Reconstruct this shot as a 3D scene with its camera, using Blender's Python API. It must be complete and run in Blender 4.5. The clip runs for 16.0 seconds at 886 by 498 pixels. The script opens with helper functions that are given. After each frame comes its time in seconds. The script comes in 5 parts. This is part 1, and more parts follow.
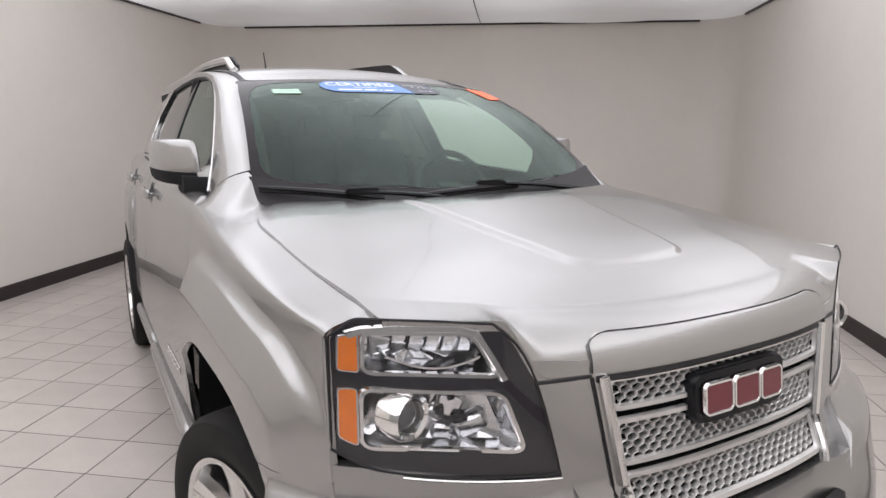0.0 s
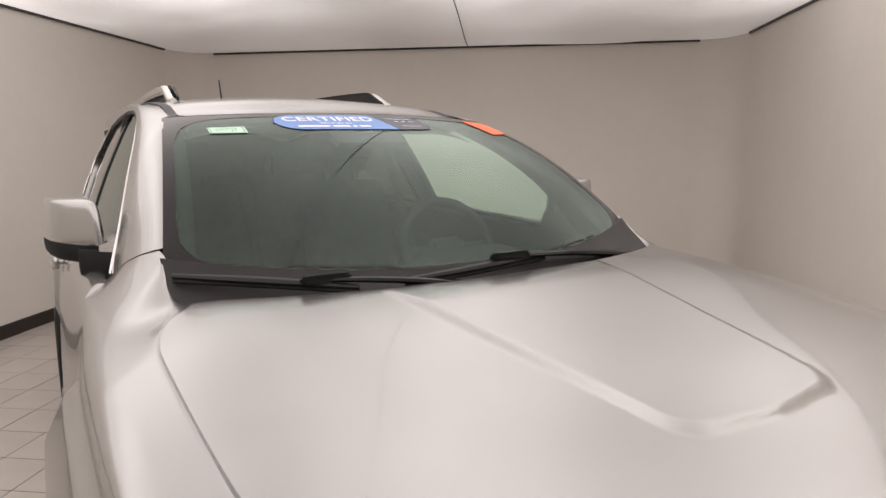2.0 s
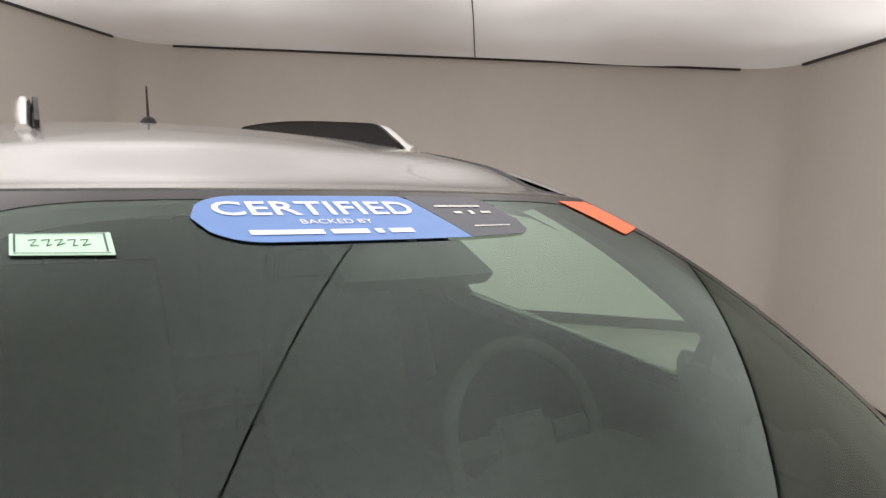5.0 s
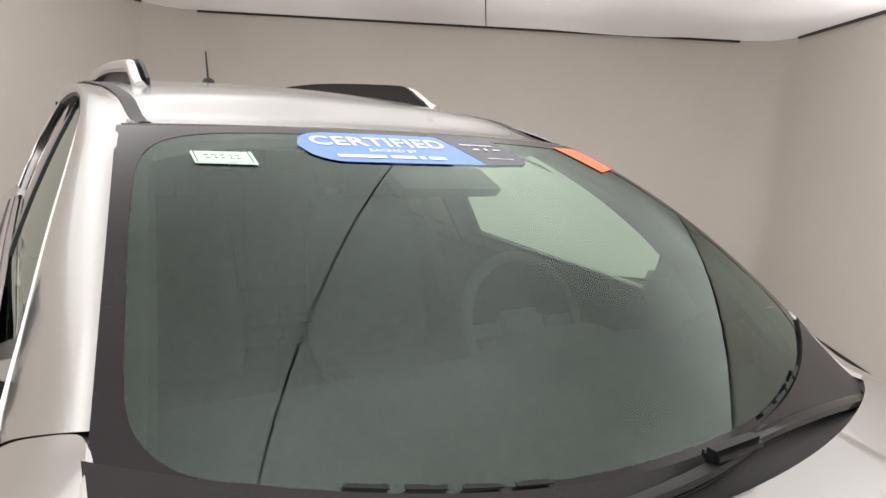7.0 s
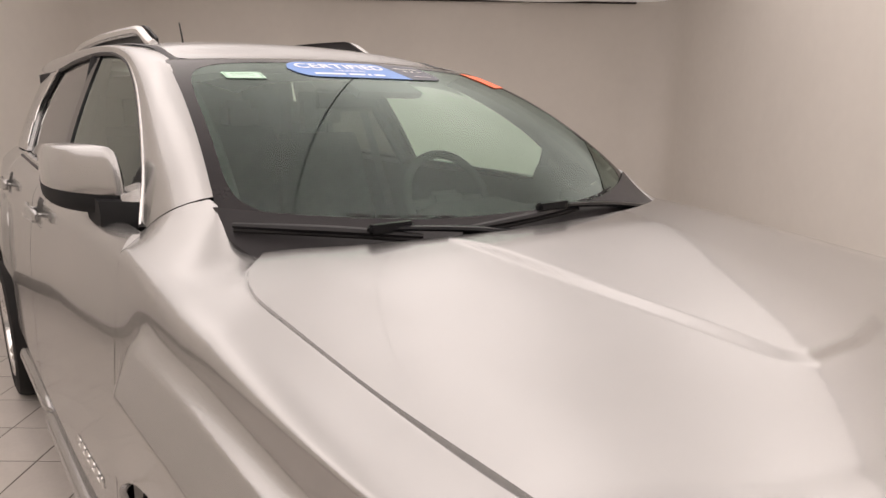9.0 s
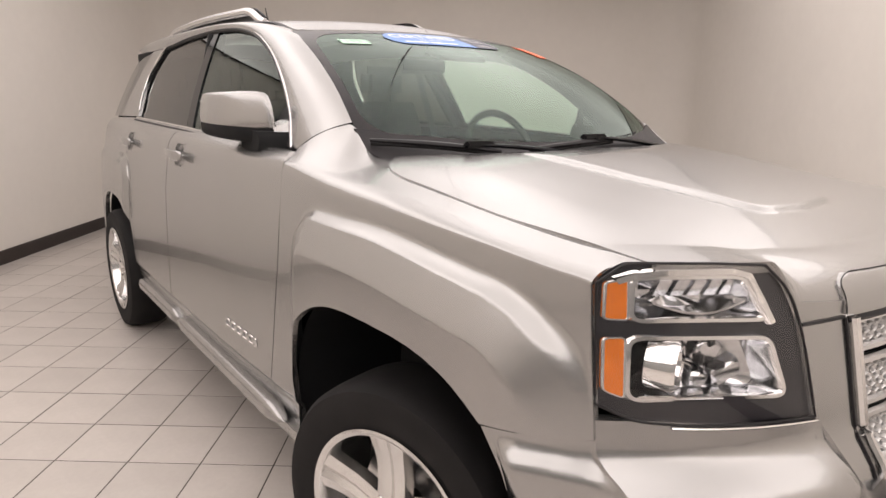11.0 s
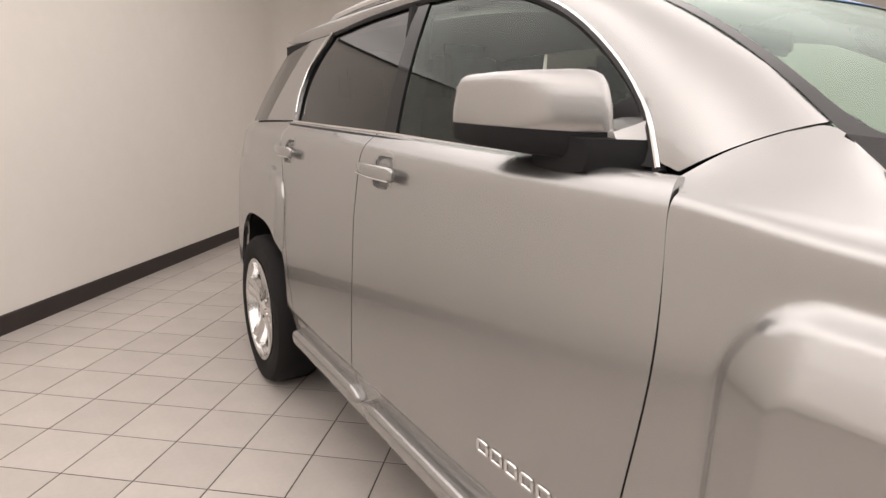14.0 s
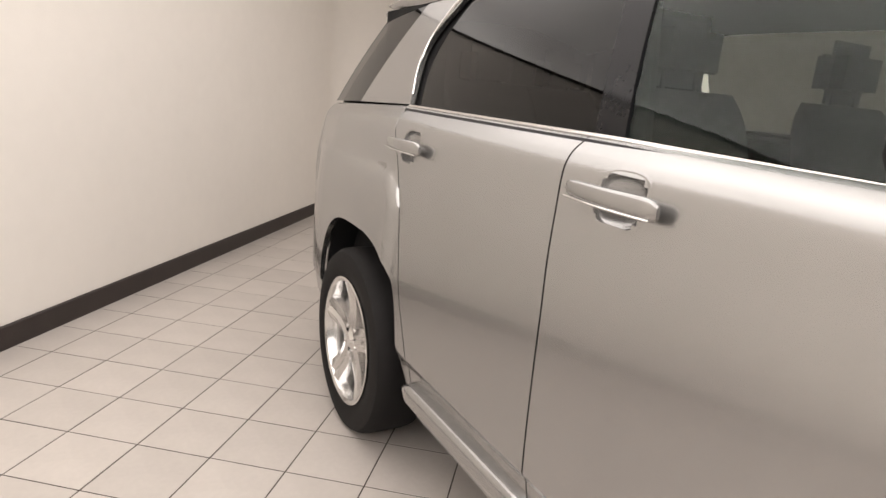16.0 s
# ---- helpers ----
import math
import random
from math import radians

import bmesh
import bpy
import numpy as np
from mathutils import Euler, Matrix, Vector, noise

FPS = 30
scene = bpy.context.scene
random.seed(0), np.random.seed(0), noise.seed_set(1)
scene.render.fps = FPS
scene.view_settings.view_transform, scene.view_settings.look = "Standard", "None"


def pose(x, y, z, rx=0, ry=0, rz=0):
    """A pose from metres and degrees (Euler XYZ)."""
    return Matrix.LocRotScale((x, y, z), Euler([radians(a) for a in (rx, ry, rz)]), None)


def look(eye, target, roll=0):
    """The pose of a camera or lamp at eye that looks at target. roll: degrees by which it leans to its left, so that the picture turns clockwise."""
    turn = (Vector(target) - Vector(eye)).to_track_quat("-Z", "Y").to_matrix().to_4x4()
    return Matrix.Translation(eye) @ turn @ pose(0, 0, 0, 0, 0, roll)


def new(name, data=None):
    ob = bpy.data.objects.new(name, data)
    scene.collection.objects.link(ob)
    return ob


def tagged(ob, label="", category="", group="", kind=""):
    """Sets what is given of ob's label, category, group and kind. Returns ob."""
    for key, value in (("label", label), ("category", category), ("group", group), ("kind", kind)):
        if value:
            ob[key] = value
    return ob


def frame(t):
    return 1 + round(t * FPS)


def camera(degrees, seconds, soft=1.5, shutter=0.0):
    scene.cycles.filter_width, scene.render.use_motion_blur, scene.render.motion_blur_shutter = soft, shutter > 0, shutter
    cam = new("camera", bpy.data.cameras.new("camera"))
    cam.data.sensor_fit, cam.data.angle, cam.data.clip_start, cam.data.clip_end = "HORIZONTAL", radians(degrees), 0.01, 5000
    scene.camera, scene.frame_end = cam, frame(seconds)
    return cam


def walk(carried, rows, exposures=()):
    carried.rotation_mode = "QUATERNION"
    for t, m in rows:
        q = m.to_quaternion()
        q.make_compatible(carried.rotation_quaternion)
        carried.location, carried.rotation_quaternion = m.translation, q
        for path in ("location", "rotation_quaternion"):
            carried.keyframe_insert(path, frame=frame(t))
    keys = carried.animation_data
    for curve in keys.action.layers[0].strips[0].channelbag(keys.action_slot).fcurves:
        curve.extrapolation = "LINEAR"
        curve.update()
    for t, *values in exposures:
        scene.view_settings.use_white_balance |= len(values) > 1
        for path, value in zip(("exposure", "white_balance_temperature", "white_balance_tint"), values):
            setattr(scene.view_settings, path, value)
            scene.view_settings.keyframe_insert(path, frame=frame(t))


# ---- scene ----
cam = camera(69.9, 16.0)
PATH = [
    (0, (0.662, -0.146, 1.472), (0.378, 1.795, 1.081), 0.4),
    (0.5, (0.68, 0.013, 1.478), (0.437, 1.961, 1.095), -0.0),
    (1, (0.668, 0.17, 1.499), (0.435, 2.124, 1.143), 0.2),
    (1.5, (0.606, 0.327, 1.501), (0.346, 2.28, 1.157), -0.2),
    (2, (0.534, 0.487, 1.534), (0.295, 2.447, 1.216), -0.5),
    (2.5, (0.499, 0.685, 1.539), (0.247, 2.652, 1.278), 0.8),
    (3, (0.48, 0.862, 1.573), (0.157, 2.826, 1.377), 1.5),
    (5.5, (0.141, 1.646, 1.72), (0.039, 3.616, 1.388), 3.7),
    (6, (0.165, 1.546, 1.721), (0.078, 3.51, 1.352), 4.5),
    (6.5, (0.167, 1.377, 1.71), (0.1, 3.338, 1.325), 4.9),
    (7, (0.171, 1.182, 1.673), (0.019, 3.137, 1.284), 3.9),
    (7.5, (0.213, 1.0, 1.625), (-0.01, 2.953, 1.257), 1.8),
    (8, (0.206, 0.836, 1.596), (0.029, 2.785, 1.186), 0.7),
    (8.5, (0.191, 0.633, 1.56), (0.125, 2.588, 1.143), 0.3),
    (9, (0.222, 0.447, 1.515), (0.249, 2.397, 1.071), 0.8),
    (11.3, (-0.032, -0.139, 1.359), (-0.089, 1.807, 0.9), 0.9),
    (11.5, (-0.104, -0.043, 1.344), (-0.212, 1.91, 0.926), 0.7),
    (12, (-0.267, -0.055, 1.404), (-0.417, 1.901, 1.015), 1.0),
    (12.5, (-0.4, 0.128, 1.373), (-0.62, 2.081, 1.003), 1.1),
    (13, (-0.576, 0.278, 1.367), (-0.777, 2.224, 0.949), 0.2),
    (13.5, (-0.661, 0.468, 1.339), (-0.827, 2.415, 0.914), 1.2),
    (14, (-0.677, 0.759, 1.319), (-0.949, 2.695, 0.897), 1.3),
    (14.5, (-0.864, 0.852, 1.317), (-1.162, 2.776, 0.859), 3.7),
    (15, (-1.043, 1.013, 1.332), (-1.326, 2.934, 0.855), 2.8),
    (15.5, (-1.181, 1.11, 1.319), (-1.379, 3.043, 0.846), 3.5),
    (16, (-1.24, 1.363, 1.31), (-1.566, 3.279, 0.838), 4.5),
]
walk(cam, [(t, look(eye, target, roll)) for t, eye, target, roll in PATH], [(0, -0.38, 6000, 10), (1.0, -0.40, 6150, 10), (2.0, -0.58, 6650, 13), (3.2, -0.67, 6750, 15), (5.5, -0.50, 6450, 9), (6.7, -0.24, 6400, 9), (7.5, -0.18, 6400, 10), (9.0, -0.47, 6850, 15), (11.5, -0.17, 6650, 13), (13.5, -0.12, 6650, 12), (14.5, -0.19, 6700, 12), (16.0, 0.12, 6650, 10)])


def hermite(keys, t):
    """Smooth curve through (t, value) keys."""
    if t <= keys[0][0]:
        return keys[0][1]
    if t >= keys[-1][0]:
        return keys[-1][1]
    n = next(i for i in range(1, len(keys)) if t <= keys[i][0])
    (t0, a), (t1, b) = keys[n - 1], keys[n]

    def slope(i):
        if i == 0 or i == len(keys) - 1:
            j = max(i, 1)
            return (keys[j][1] - keys[j - 1][1]) / (keys[j][0] - keys[j - 1][0])
        l = (keys[i][1] - keys[i - 1][1]) / (keys[i][0] - keys[i - 1][0])
        r = (keys[i + 1][1] - keys[i][1]) / (keys[i + 1][0] - keys[i][0])
        return 0.0 if l * r <= 0 else 2 * l * r / (l + r)

    h, u = t1 - t0, (t - t0) / (t1 - t0)
    m0, m1 = slope(n - 1) * h, slope(n) * h
    return (2 * u**3 - 3 * u * u + 1) * a + (u**3 - 2 * u * u + u) * m0 + (3 * u * u - 2 * u**3) * b + (u**3 - u * u) * m1


def step(a, b, t):
    t = min(1.0, max(0.0, (t - a) / (b - a)))
    return t * t * (3 - 2 * t)


PLAN = [(-0.9, 0.60), (-0.75, 0.71), (-0.55, 0.80), (-0.3, 0.852), (0.0, 0.872), (0.5, 0.885), (1.2, 0.905), (2.0, 0.91), (2.9, 0.905), (3.4, 0.88), (3.8, 0.82)]
SECTION = [(0.18, -0.07), (0.3, -0.020), (0.44, 0.004), (0.474, 0.008), (0.488, 0.020), (0.70, 0.016), (0.95, 0.002), (1.1, -0.020), (1.18, -0.036), (1.215, -0.058), (1.24, -0.092), (1.27, -0.125)]
SECTION_FRONT = [(0.18, -0.11), (0.3, -0.060), (0.44, -0.034), (0.468, -0.030), (0.482, -0.018), (0.70, -0.004), (0.95, 0.0), (1.1, -0.006), (1.18, -0.020), (1.215, -0.045), (1.24, -0.085), (1.27, -0.12)]
REAR_AXLE = 2.95


def swell(a, b, r, depth, ramp):
    """A panel that stands proud inside a rounded corner, a and b deep from its two edges."""
    d = r - math.hypot(r - a, r - b) if a < r and b < r else min(a, b)
    k = 1 - min(1.0, max(0.0, d / ramp))
    return depth * (1 - k * k)


def lip(a, b, r, depth):
    """A wheel flare: a hollow and a sharp edge, then a face that leans out to a soft crease."""
    d = max(0.0, r - math.hypot(r - a, r - b) if a < r and b < r else min(a, b))
    if d < 0.034:
        return depth * 0.44 * (d / 0.034) ** 1.7
    return depth * (0.44 + 0.56 * min(1.0, (d - 0.034) / 0.085))


def flare(y, z):
    """The swollen panels over the wheels."""
    top = 1.105 - 0.050 * step(0.10, -0.50, y) - z
    front = min(lip(top, 0.49 - y, 0.15, 0.060), lip(top, y + 0.57, 0.25, 0.060))
    rear = swell(1.06 - z, y - 2.605, 0.14, 0.024, 0.05) * step(3.85, 3.5, y)
    return front + rear


def side_x(y, z):
    """Half width of the body below the windows."""
    k = step(0.15, 0.62, y)
    return hermite(PLAN, y) + hermite(SECTION_FRONT, z) * (1 - k) + hermite(SECTION, z) * k + flare(y, z)


GLASS_PLAN = [(0.6, 0.772), (1.0, 0.792), (1.75, 0.800), (2.8, 0.787), (3.4, 0.765), (3.9, 0.72)]


def glass_x(y, z):
    """Half width of the cabin at the side windows."""
    h = z - 1.23
    return hermite(GLASS_PLAN, y) - 0.33 * h - 0.25 * h * h


def front_y(x, z):
    """The face of the car: how far forward it stands."""
    x = abs(x)
    return -0.795 + 0.446 * x**2.59 - 0.12 * (1.1 - z) - 0.03 * step(0.80, 0.70, z)


HOOD_Z = [(-0.815, 1.016), (-0.76, 1.066), (-0.66, 1.110), (-0.46, 1.156), (-0.2, 1.194), (0.1, 1.236), (0.4, 1.262)]


def hood_z(x, y):
    x = abs(x)
    e = 0.285 + 0.19 * y
    dome = swell(e - x, y + 0.53 - 0.10 * x, 0.05, 0.010, 0.018) * step(0.20, 0.02, y)
    k = step(-0.75, -0.2, y)
    return hermite(HOOD_Z, y) - (0.012 + 0.026 * k) * x * x - 0.45 * k * max(0.0, x - 0.55) ** 2 + dome


def screen_half(v):
    """Half width of the windscreen."""
    return 0.702 - 0.115 * v


def hood_rear(x):
    """Rear edge of the bonnet, swept back at its corners."""
    return 0.138 + 0.32 * x * x + 0.010 * step(0.50, 0.69, abs(x))


def shield(x, v):
    """Windscreen surface: x across, v from its foot (0) to the roof (1)."""
    foot = (0.162 + 0.52 * x * x, 1.215 + 0.10 * x * x)
    head = (1.0 + 0.33 * x * x, 1.645 - 0.05 * x * x)
    y, z = foot[0] + (head[0] - foot[0]) * v, foot[1] + (head[1] - foot[1]) * v
    bow = 0.045 * 4 * v * (1 - v)
    return x, y - 0.5 * bow, z + 0.85 * bow


ROOF_Z = [(0.9, 1.60), (1.0, 1.645), (1.3, 1.709), (1.8, 1.750), (2.6, 1.768), (3.2, 1.750), (3.65, 1.69)]


# ---- world and light ----
world = bpy.data.worlds.new("world")
world.use_nodes = True
world.node_tree.nodes["Background"].inputs[0].default_value = (0.9, 0.85, 0.8, 1)
world.node_tree.nodes["Background"].inputs[1].default_value = 0.05
scene.world = world
scene.view_settings.exposure = 0.0


# ---- materials ----
def material(name, colour, rough=0.5, metal=0.0, vary=0.06, scale=6.0, bump=0.0, bump_scale=60.0, coat=0.0, per_object=0.0, **more):
    """Principled surface with two scales of mottling and a fine relief."""
    m = bpy.data.materials.new(name)
    m.use_nodes = True
    nt = m.node_tree
    b = nt.nodes["Principled BSDF"]
    b.inputs["Roughness"].default_value, b.inputs["Metallic"].default_value = rough, metal
    b.inputs["Coat Weight"].default_value, b.inputs["Coat Roughness"].default_value = coat, 0.06
    for key, value in more.items():
        b.inputs[key.replace("_", " ")].default_value = value
    co = nt.nodes.new("ShaderNodeTexCoord")
    total = None
    for s, w in ((scale, vary), (scale * 9, vary * 0.5)):
        n = nt.nodes.new("ShaderNodeTexNoise")
        n.inputs["Scale"].default_value, n.inputs["Detail"].default_value = s, 4
        nt.links.new(co.outputs["Object"], n.inputs["Vector"])
        r = nt.nodes.new("ShaderNodeMapRange")
        r.inputs["From Min"].default_value, r.inputs["From Max"].default_value = 0.3, 0.7
        r.inputs["To Min"].default_value, r.inputs["To Max"].default_value = 1 - w, 1 + w
        nt.links.new(n.outputs["Fac"], r.inputs["Value"])
        if total is None:
            total = r.outputs[0]
        else:
            k = nt.nodes.new("ShaderNodeMath")
            k.operation = "MULTIPLY"
            nt.links.new(total, k.inputs[0])
            nt.links.new(r.outputs[0], k.inputs[1])
            total = k.outputs[0]
    if per_object:
        info = nt.nodes.new("ShaderNodeObjectInfo")
        r = nt.nodes.new("ShaderNodeMapRange")
        r.inputs["To Min"].default_value, r.inputs["To Max"].default_value = 1 - per_object, 1 + per_object
        nt.links.new(info.outputs["Random"], r.inputs["Value"])
        k = nt.nodes.new("ShaderNodeMath")
        k.operation = "MULTIPLY"
        nt.links.new(total, k.inputs[0])
        nt.links.new(r.outputs[0], k.inputs[1])
        total = k.outputs[0]
    v = nt.nodes.new("ShaderNodeVectorMath")
    v.operation = "SCALE"
    v.inputs[0].default_value = colour
    nt.links.new(total, v.inputs["Scale"])
    nt.links.new(v.outputs[0], b.inputs["Base Color"])
    if bump:
        n = nt.nodes.new("ShaderNodeTexNoise")
        n.inputs["Scale"].default_value, n.inputs["Detail"].default_value = bump_scale, 5
        nt.links.new(co.outputs["Object"], n.inputs["Vector"])
        k = nt.nodes.new("ShaderNodeBump")
        k.inputs["Strength"].default_value, k.inputs["Distance"].default_value = bump, 0.004
        nt.links.new(n.outputs["Fac"], k.inputs["Height"])
        nt.links.new(k.outputs[0], b.inputs["Normal"])
    return m


PAINT = material("silver_paint", (0.352, 0.346, 0.340), 0.27, 0.90, 0.02, 3.0, 0.02, 700.0, 0.65)
CHROME = material("chrome", (0.78, 0.77, 0.76), 0.08, 1.0, 0.03, 8.0)
SATIN = material("satin_chrome", (0.70, 0.69, 0.68), 0.22, 1.0, 0.04, 8.0)
MESH = material("silver_mesh", (0.60, 0.59, 0.58), 0.34, 0.85, 0.05, 20.0)
BLACK = material("black_plastic", (0.011, 0.010, 0.011), 0.45, 0.0, 0.15, 20.0, 0.05, 150.0, Specular_IOR_Level=0.28)
GLOSS_BLACK = material("gloss_black", (0.008, 0.008, 0.009), 0.10, 0.0, 0.1, 10.0, Specular_IOR_Level=0.16)
FRIT = material("black_glass_border", (0.010, 0.008, 0.009), 0.12, 0.0, 0.1, 10.0, Specular_IOR_Level=0.24)
RUBBER = material("rubber", (0.009, 0.008, 0.008), 0.75, 0.0, 0.15, 15.0, 0.05, 150.0, Specular_IOR_Level=0.25)
CLOTH = material("dark_upholstery", (0.013, 0.013, 0.013), 0.85, 0.0, 0.15, 20.0, Specular_IOR_Level=0.2)
LINER = material("grey_headliner", (0.55, 0.54, 0.52), 0.9, 0.0, 0.04, 20.0)
DASH = material("dark_dashboard", (0.009, 0.009, 0.0095), 0.75, 0.0, 0.1, 20.0, 0.0, 150.0, Specular_IOR_Level=0.2)
AMBER = material("amber_lens", (0.58, 0.15, 0.016), 0.15, 0.0, 0.1, 30.0)
RED_LENS = material("red_lens", (0.5, 0.03, 0.02), 0.15, 0.0, 0.1, 30.0)
GREY_BEZEL = material("grey_lamp_bezel", (0.018, 0.017, 0.020), 0.30, 0.0, 0.05, 20.0, Specular_IOR_Level=0.3)
REFLECTOR = material("lamp_reflector", (0.62, 0.62, 0.63), 0.14, 1.0, 0.15, 25.0)
RED = material("badge_red", (0.13, 0.020, 0.028), 0.25, 0.0, 0.05, 30.0)
BLUE = material("blue_vinyl", (0.13, 0.25, 0.55), 0.45, 0.0, 0.03, 30.0)
NAVY = material("navy_vinyl", (0.065, 0.07, 0.09), 0.45, 0.0, 0.03, 30.0)
WHITE = material("white_vinyl", (0.82, 0.82, 0.82), 0.5, 0.0, 0.03, 30.0)
MINT = material("pale_green_paper", (0.55, 0.78, 0.62), 0.7, 0.0, 0.04, 40.0)
ORANGE = material("orange_paper", (0.85, 0.16, 0.06), 0.6, 0.0, 0.06, 40.0)
INK = material("dark_ink", (0.06, 0.10, 0.10), 0.6)
WALL = material("cream_wall_paint", (0.79, 0.75, 0.70), 0.75, 0.0, 0.02, 1.2, 0.25, 160.0)
# grey for the unseen south wall, picked to darken what the bumper reflects
UNSEEN_WALL = material("unseen_wall_grey", (0.30, 0.30, 0.29), 0.7, 0.0, 0.03, 1.2, 0.25, 160.0)
DARK_TRIM = material("dark_brown_trim", (0.028, 0.02, 0.018), 0.5, 0.0, 0.15, 8.0, 0.1, 80.0)
TILE = material("cream_floor_tile", (0.475, 0.436, 0.402), 0.28, 0.0, 0.05, 5.0, 0.12, 60.0, 0.0, 0.05)
GROUT = material("grey_brown_grout", (0.065, 0.053, 0.045), 0.9, 0.0, 0.2, 4.0, 0.4, 200.0)
SEAM = material("seam_thread", (0.10, 0.095, 0.09), 0.9)
DARK = material("underbody_black", (0.01, 0.01, 0.01), 0.8)


def glass(name, tint, rough=0.0, both=2.6):
    """Thin automotive glass: tinted straight-through light, and a gloss that grows towards grazing, from both faces."""
    m = bpy.data.materials.new(name)
    m.use_nodes = True
    nt = m.node_tree
    nt.nodes.remove(nt.nodes["Principled BSDF"])
    out = nt.nodes["Material Output"]
    t, g, mix, w, k, r = (nt.nodes.new("ShaderNode" + n) for n in ("BsdfTransparent", "BsdfGlossy", "MixShader", "LayerWeight", "Math", "MapRange"))
    t.inputs[0].default_value, g.inputs["Roughness"].default_value = (*tint, 1), rough
    g.inputs["Color"].default_value = (*[0.35 + 0.65 * c for c in tint], 1) if max(tint) > 0.9 else (1, 1, 1, 1)
    w.inputs["Blend"].default_value = 0.5
    k.operation = "POWER"
    k.inputs[1].default_value = 5.0
    r.inputs["To Min"].default_value, r.inputs["To Max"].default_value = 0.042 * both, 1.0
    nt.links.new(w.outputs["Facing"], k.inputs[0])
    nt.links.new(k.outputs[0], r.inputs["Value"])
    nt.links.new(r.outputs[0], mix.inputs[0])
    nt.links.new(t.outputs[0], mix.inputs[1])
    nt.links.new(g.outputs[0], mix.inputs[2])
    nt.links.new(mix.outputs[0], out.inputs[0])
    return m


SCREEN = glass("windscreen_glass", (0.72, 0.92, 0.82), 0.0, 1.15)
TINTED = glass("front_side_glass", (0.82, 0.93, 0.87), 0.0, 0.6)
PRIVACY = glass("privacy_glass", (0.13, 0.125, 0.118), 0.0, 0.6)
LENS = glass("clear_lens", (0.95, 0.95, 0.955), 0.0, 1.0)


# ---- mesh tools ----
def finish(bm, angle=38):
    bmesh.ops.remove_doubles(bm, verts=bm.verts, dist=1e-5)
    bmesh.ops.recalc_face_normals(bm, faces=bm.faces)
    for f in bm.faces:
        f.smooth = True
    for e in bm.edges:
        e.smooth = not (len(e.link_faces) == 2 and e.calc_face_angle(0) > radians(angle))


def part(name, bm, mat, parent=None, label="", angle=38):
    finish(bm, angle)
    me = bpy.data.meshes.new(name)
    bm.to_mesh(me)
    bm.free()
    for m in mat if isinstance(mat, (list, tuple)) else [mat]:
        me.materials.append(m)
    ob = new(name, me)
    if parent is not None:
        ob.parent = parent
    return tagged(ob, label)


def thing(name, m, label, category, group=""):
    ob = new(name)
    ob.matrix_basis = m
    return tagged(ob, label, category, group)


def grid(fn, nu, nv, bm=None, wrap=False):
    """A sheet of nu x nv faces from a function of u and v in 0..1."""
    bm = bm or bmesh.new()
    rows = [[bm.verts.new(fn(i / nu, j / nv)) for i in range(nu if wrap else nu + 1)] for j in range(nv + 1)]
    n = len(rows[0])
    for a, b in zip(rows, rows[1:]):
        for i in range(n if wrap else n - 1):
            k = (i + 1) % n
            bm.faces.new((a[i], a[k], b[k], b[i]))
    return bm


def rim(bm, depth, away=None):
    """Turns the free edges of a sheet inwards by depth, so that a panel shows its thickness."""
    bm.normal_update()
    inner = Vector(away) if away else None
    edges = [e for e in bm.edges if e.is_boundary]
    got = bmesh.ops.extrude_edge_only(bm, edges=edges)["geom"]
    for v in (g for g in got if isinstance(g, bmesh.types.BMVert)):
        v.co += inner * depth
    return bm


def box(size, centre=(0, 0, 0), bevel=0.0, segments=2, bm=None, turn=None):
    b = bmesh.new()
    bmesh.ops.create_cube(b, size=1.0)
    bmesh.ops.scale(b, vec=size, verts=b.verts)
    if bevel:
        bmesh.ops.bevel(b, geom=b.edges[:], offset=bevel, segments=segments, affect="EDGES")
    m = Matrix.Translation(centre) @ (turn.to_4x4() if turn else Matrix())
    bmesh.ops.transform(b, matrix=m, verts=b.verts)
    return join(bm, b) if bm else b


def join(bm, other):
    me = bpy.data.meshes.new("temporary")
    other.to_mesh(me)
    bm.from_mesh(me)
    bpy.data.meshes.remove(me)
    other.free()
    return bm


def curve(points):
    """Position along a smooth curve through points, t in 0..1 by length."""
    p = [Vector(q) for q in points]
    far = [0.0]
    for a, b in zip(p, p[1:]):
        far.append(far[-1] + max((b - a).length, 1e-6))
    far = [f / far[-1] for f in far]
    keys = [[(f, q[i]) for f, q in zip(far, p)] for i in range(len(p[0]))]
    return lambda t: Vector([hermite(k, t) for k in keys])


def poly(points):
    """Position along straight pieces, t in 0..1 by length."""
    p = [Vector(q) for q in points]
    far = [0.0]
    for a, b in zip(p, p[1:]):
        far.append(far[-1] + max((b - a).length, 1e-6))

    def at(t):
        d = t * far[-1]
        n = next((i for i in range(1, len(p)) if d <= far[i] + 1e-9), len(p) - 1)
        return p[n - 1].lerp(p[n], (d - far[n - 1]) / (far[n] - far[n - 1]))

    return at


def coons(bottom, top, front, rear):
    """A patch between four curves that meet at their ends: bottom and top run front to rear, front and rear run upwards."""
    def at(u, v):
        b, t, f, r = bottom(u), top(u), front(v), rear(v)
        return b * (1 - v) + t * v + f * (1 - u) + r * u - (bottom(0) * (1 - u) * (1 - v) + bottom(1) * u * (1 - v) + top(0) * (1 - u) * v + top(1) * u * v)

    return at


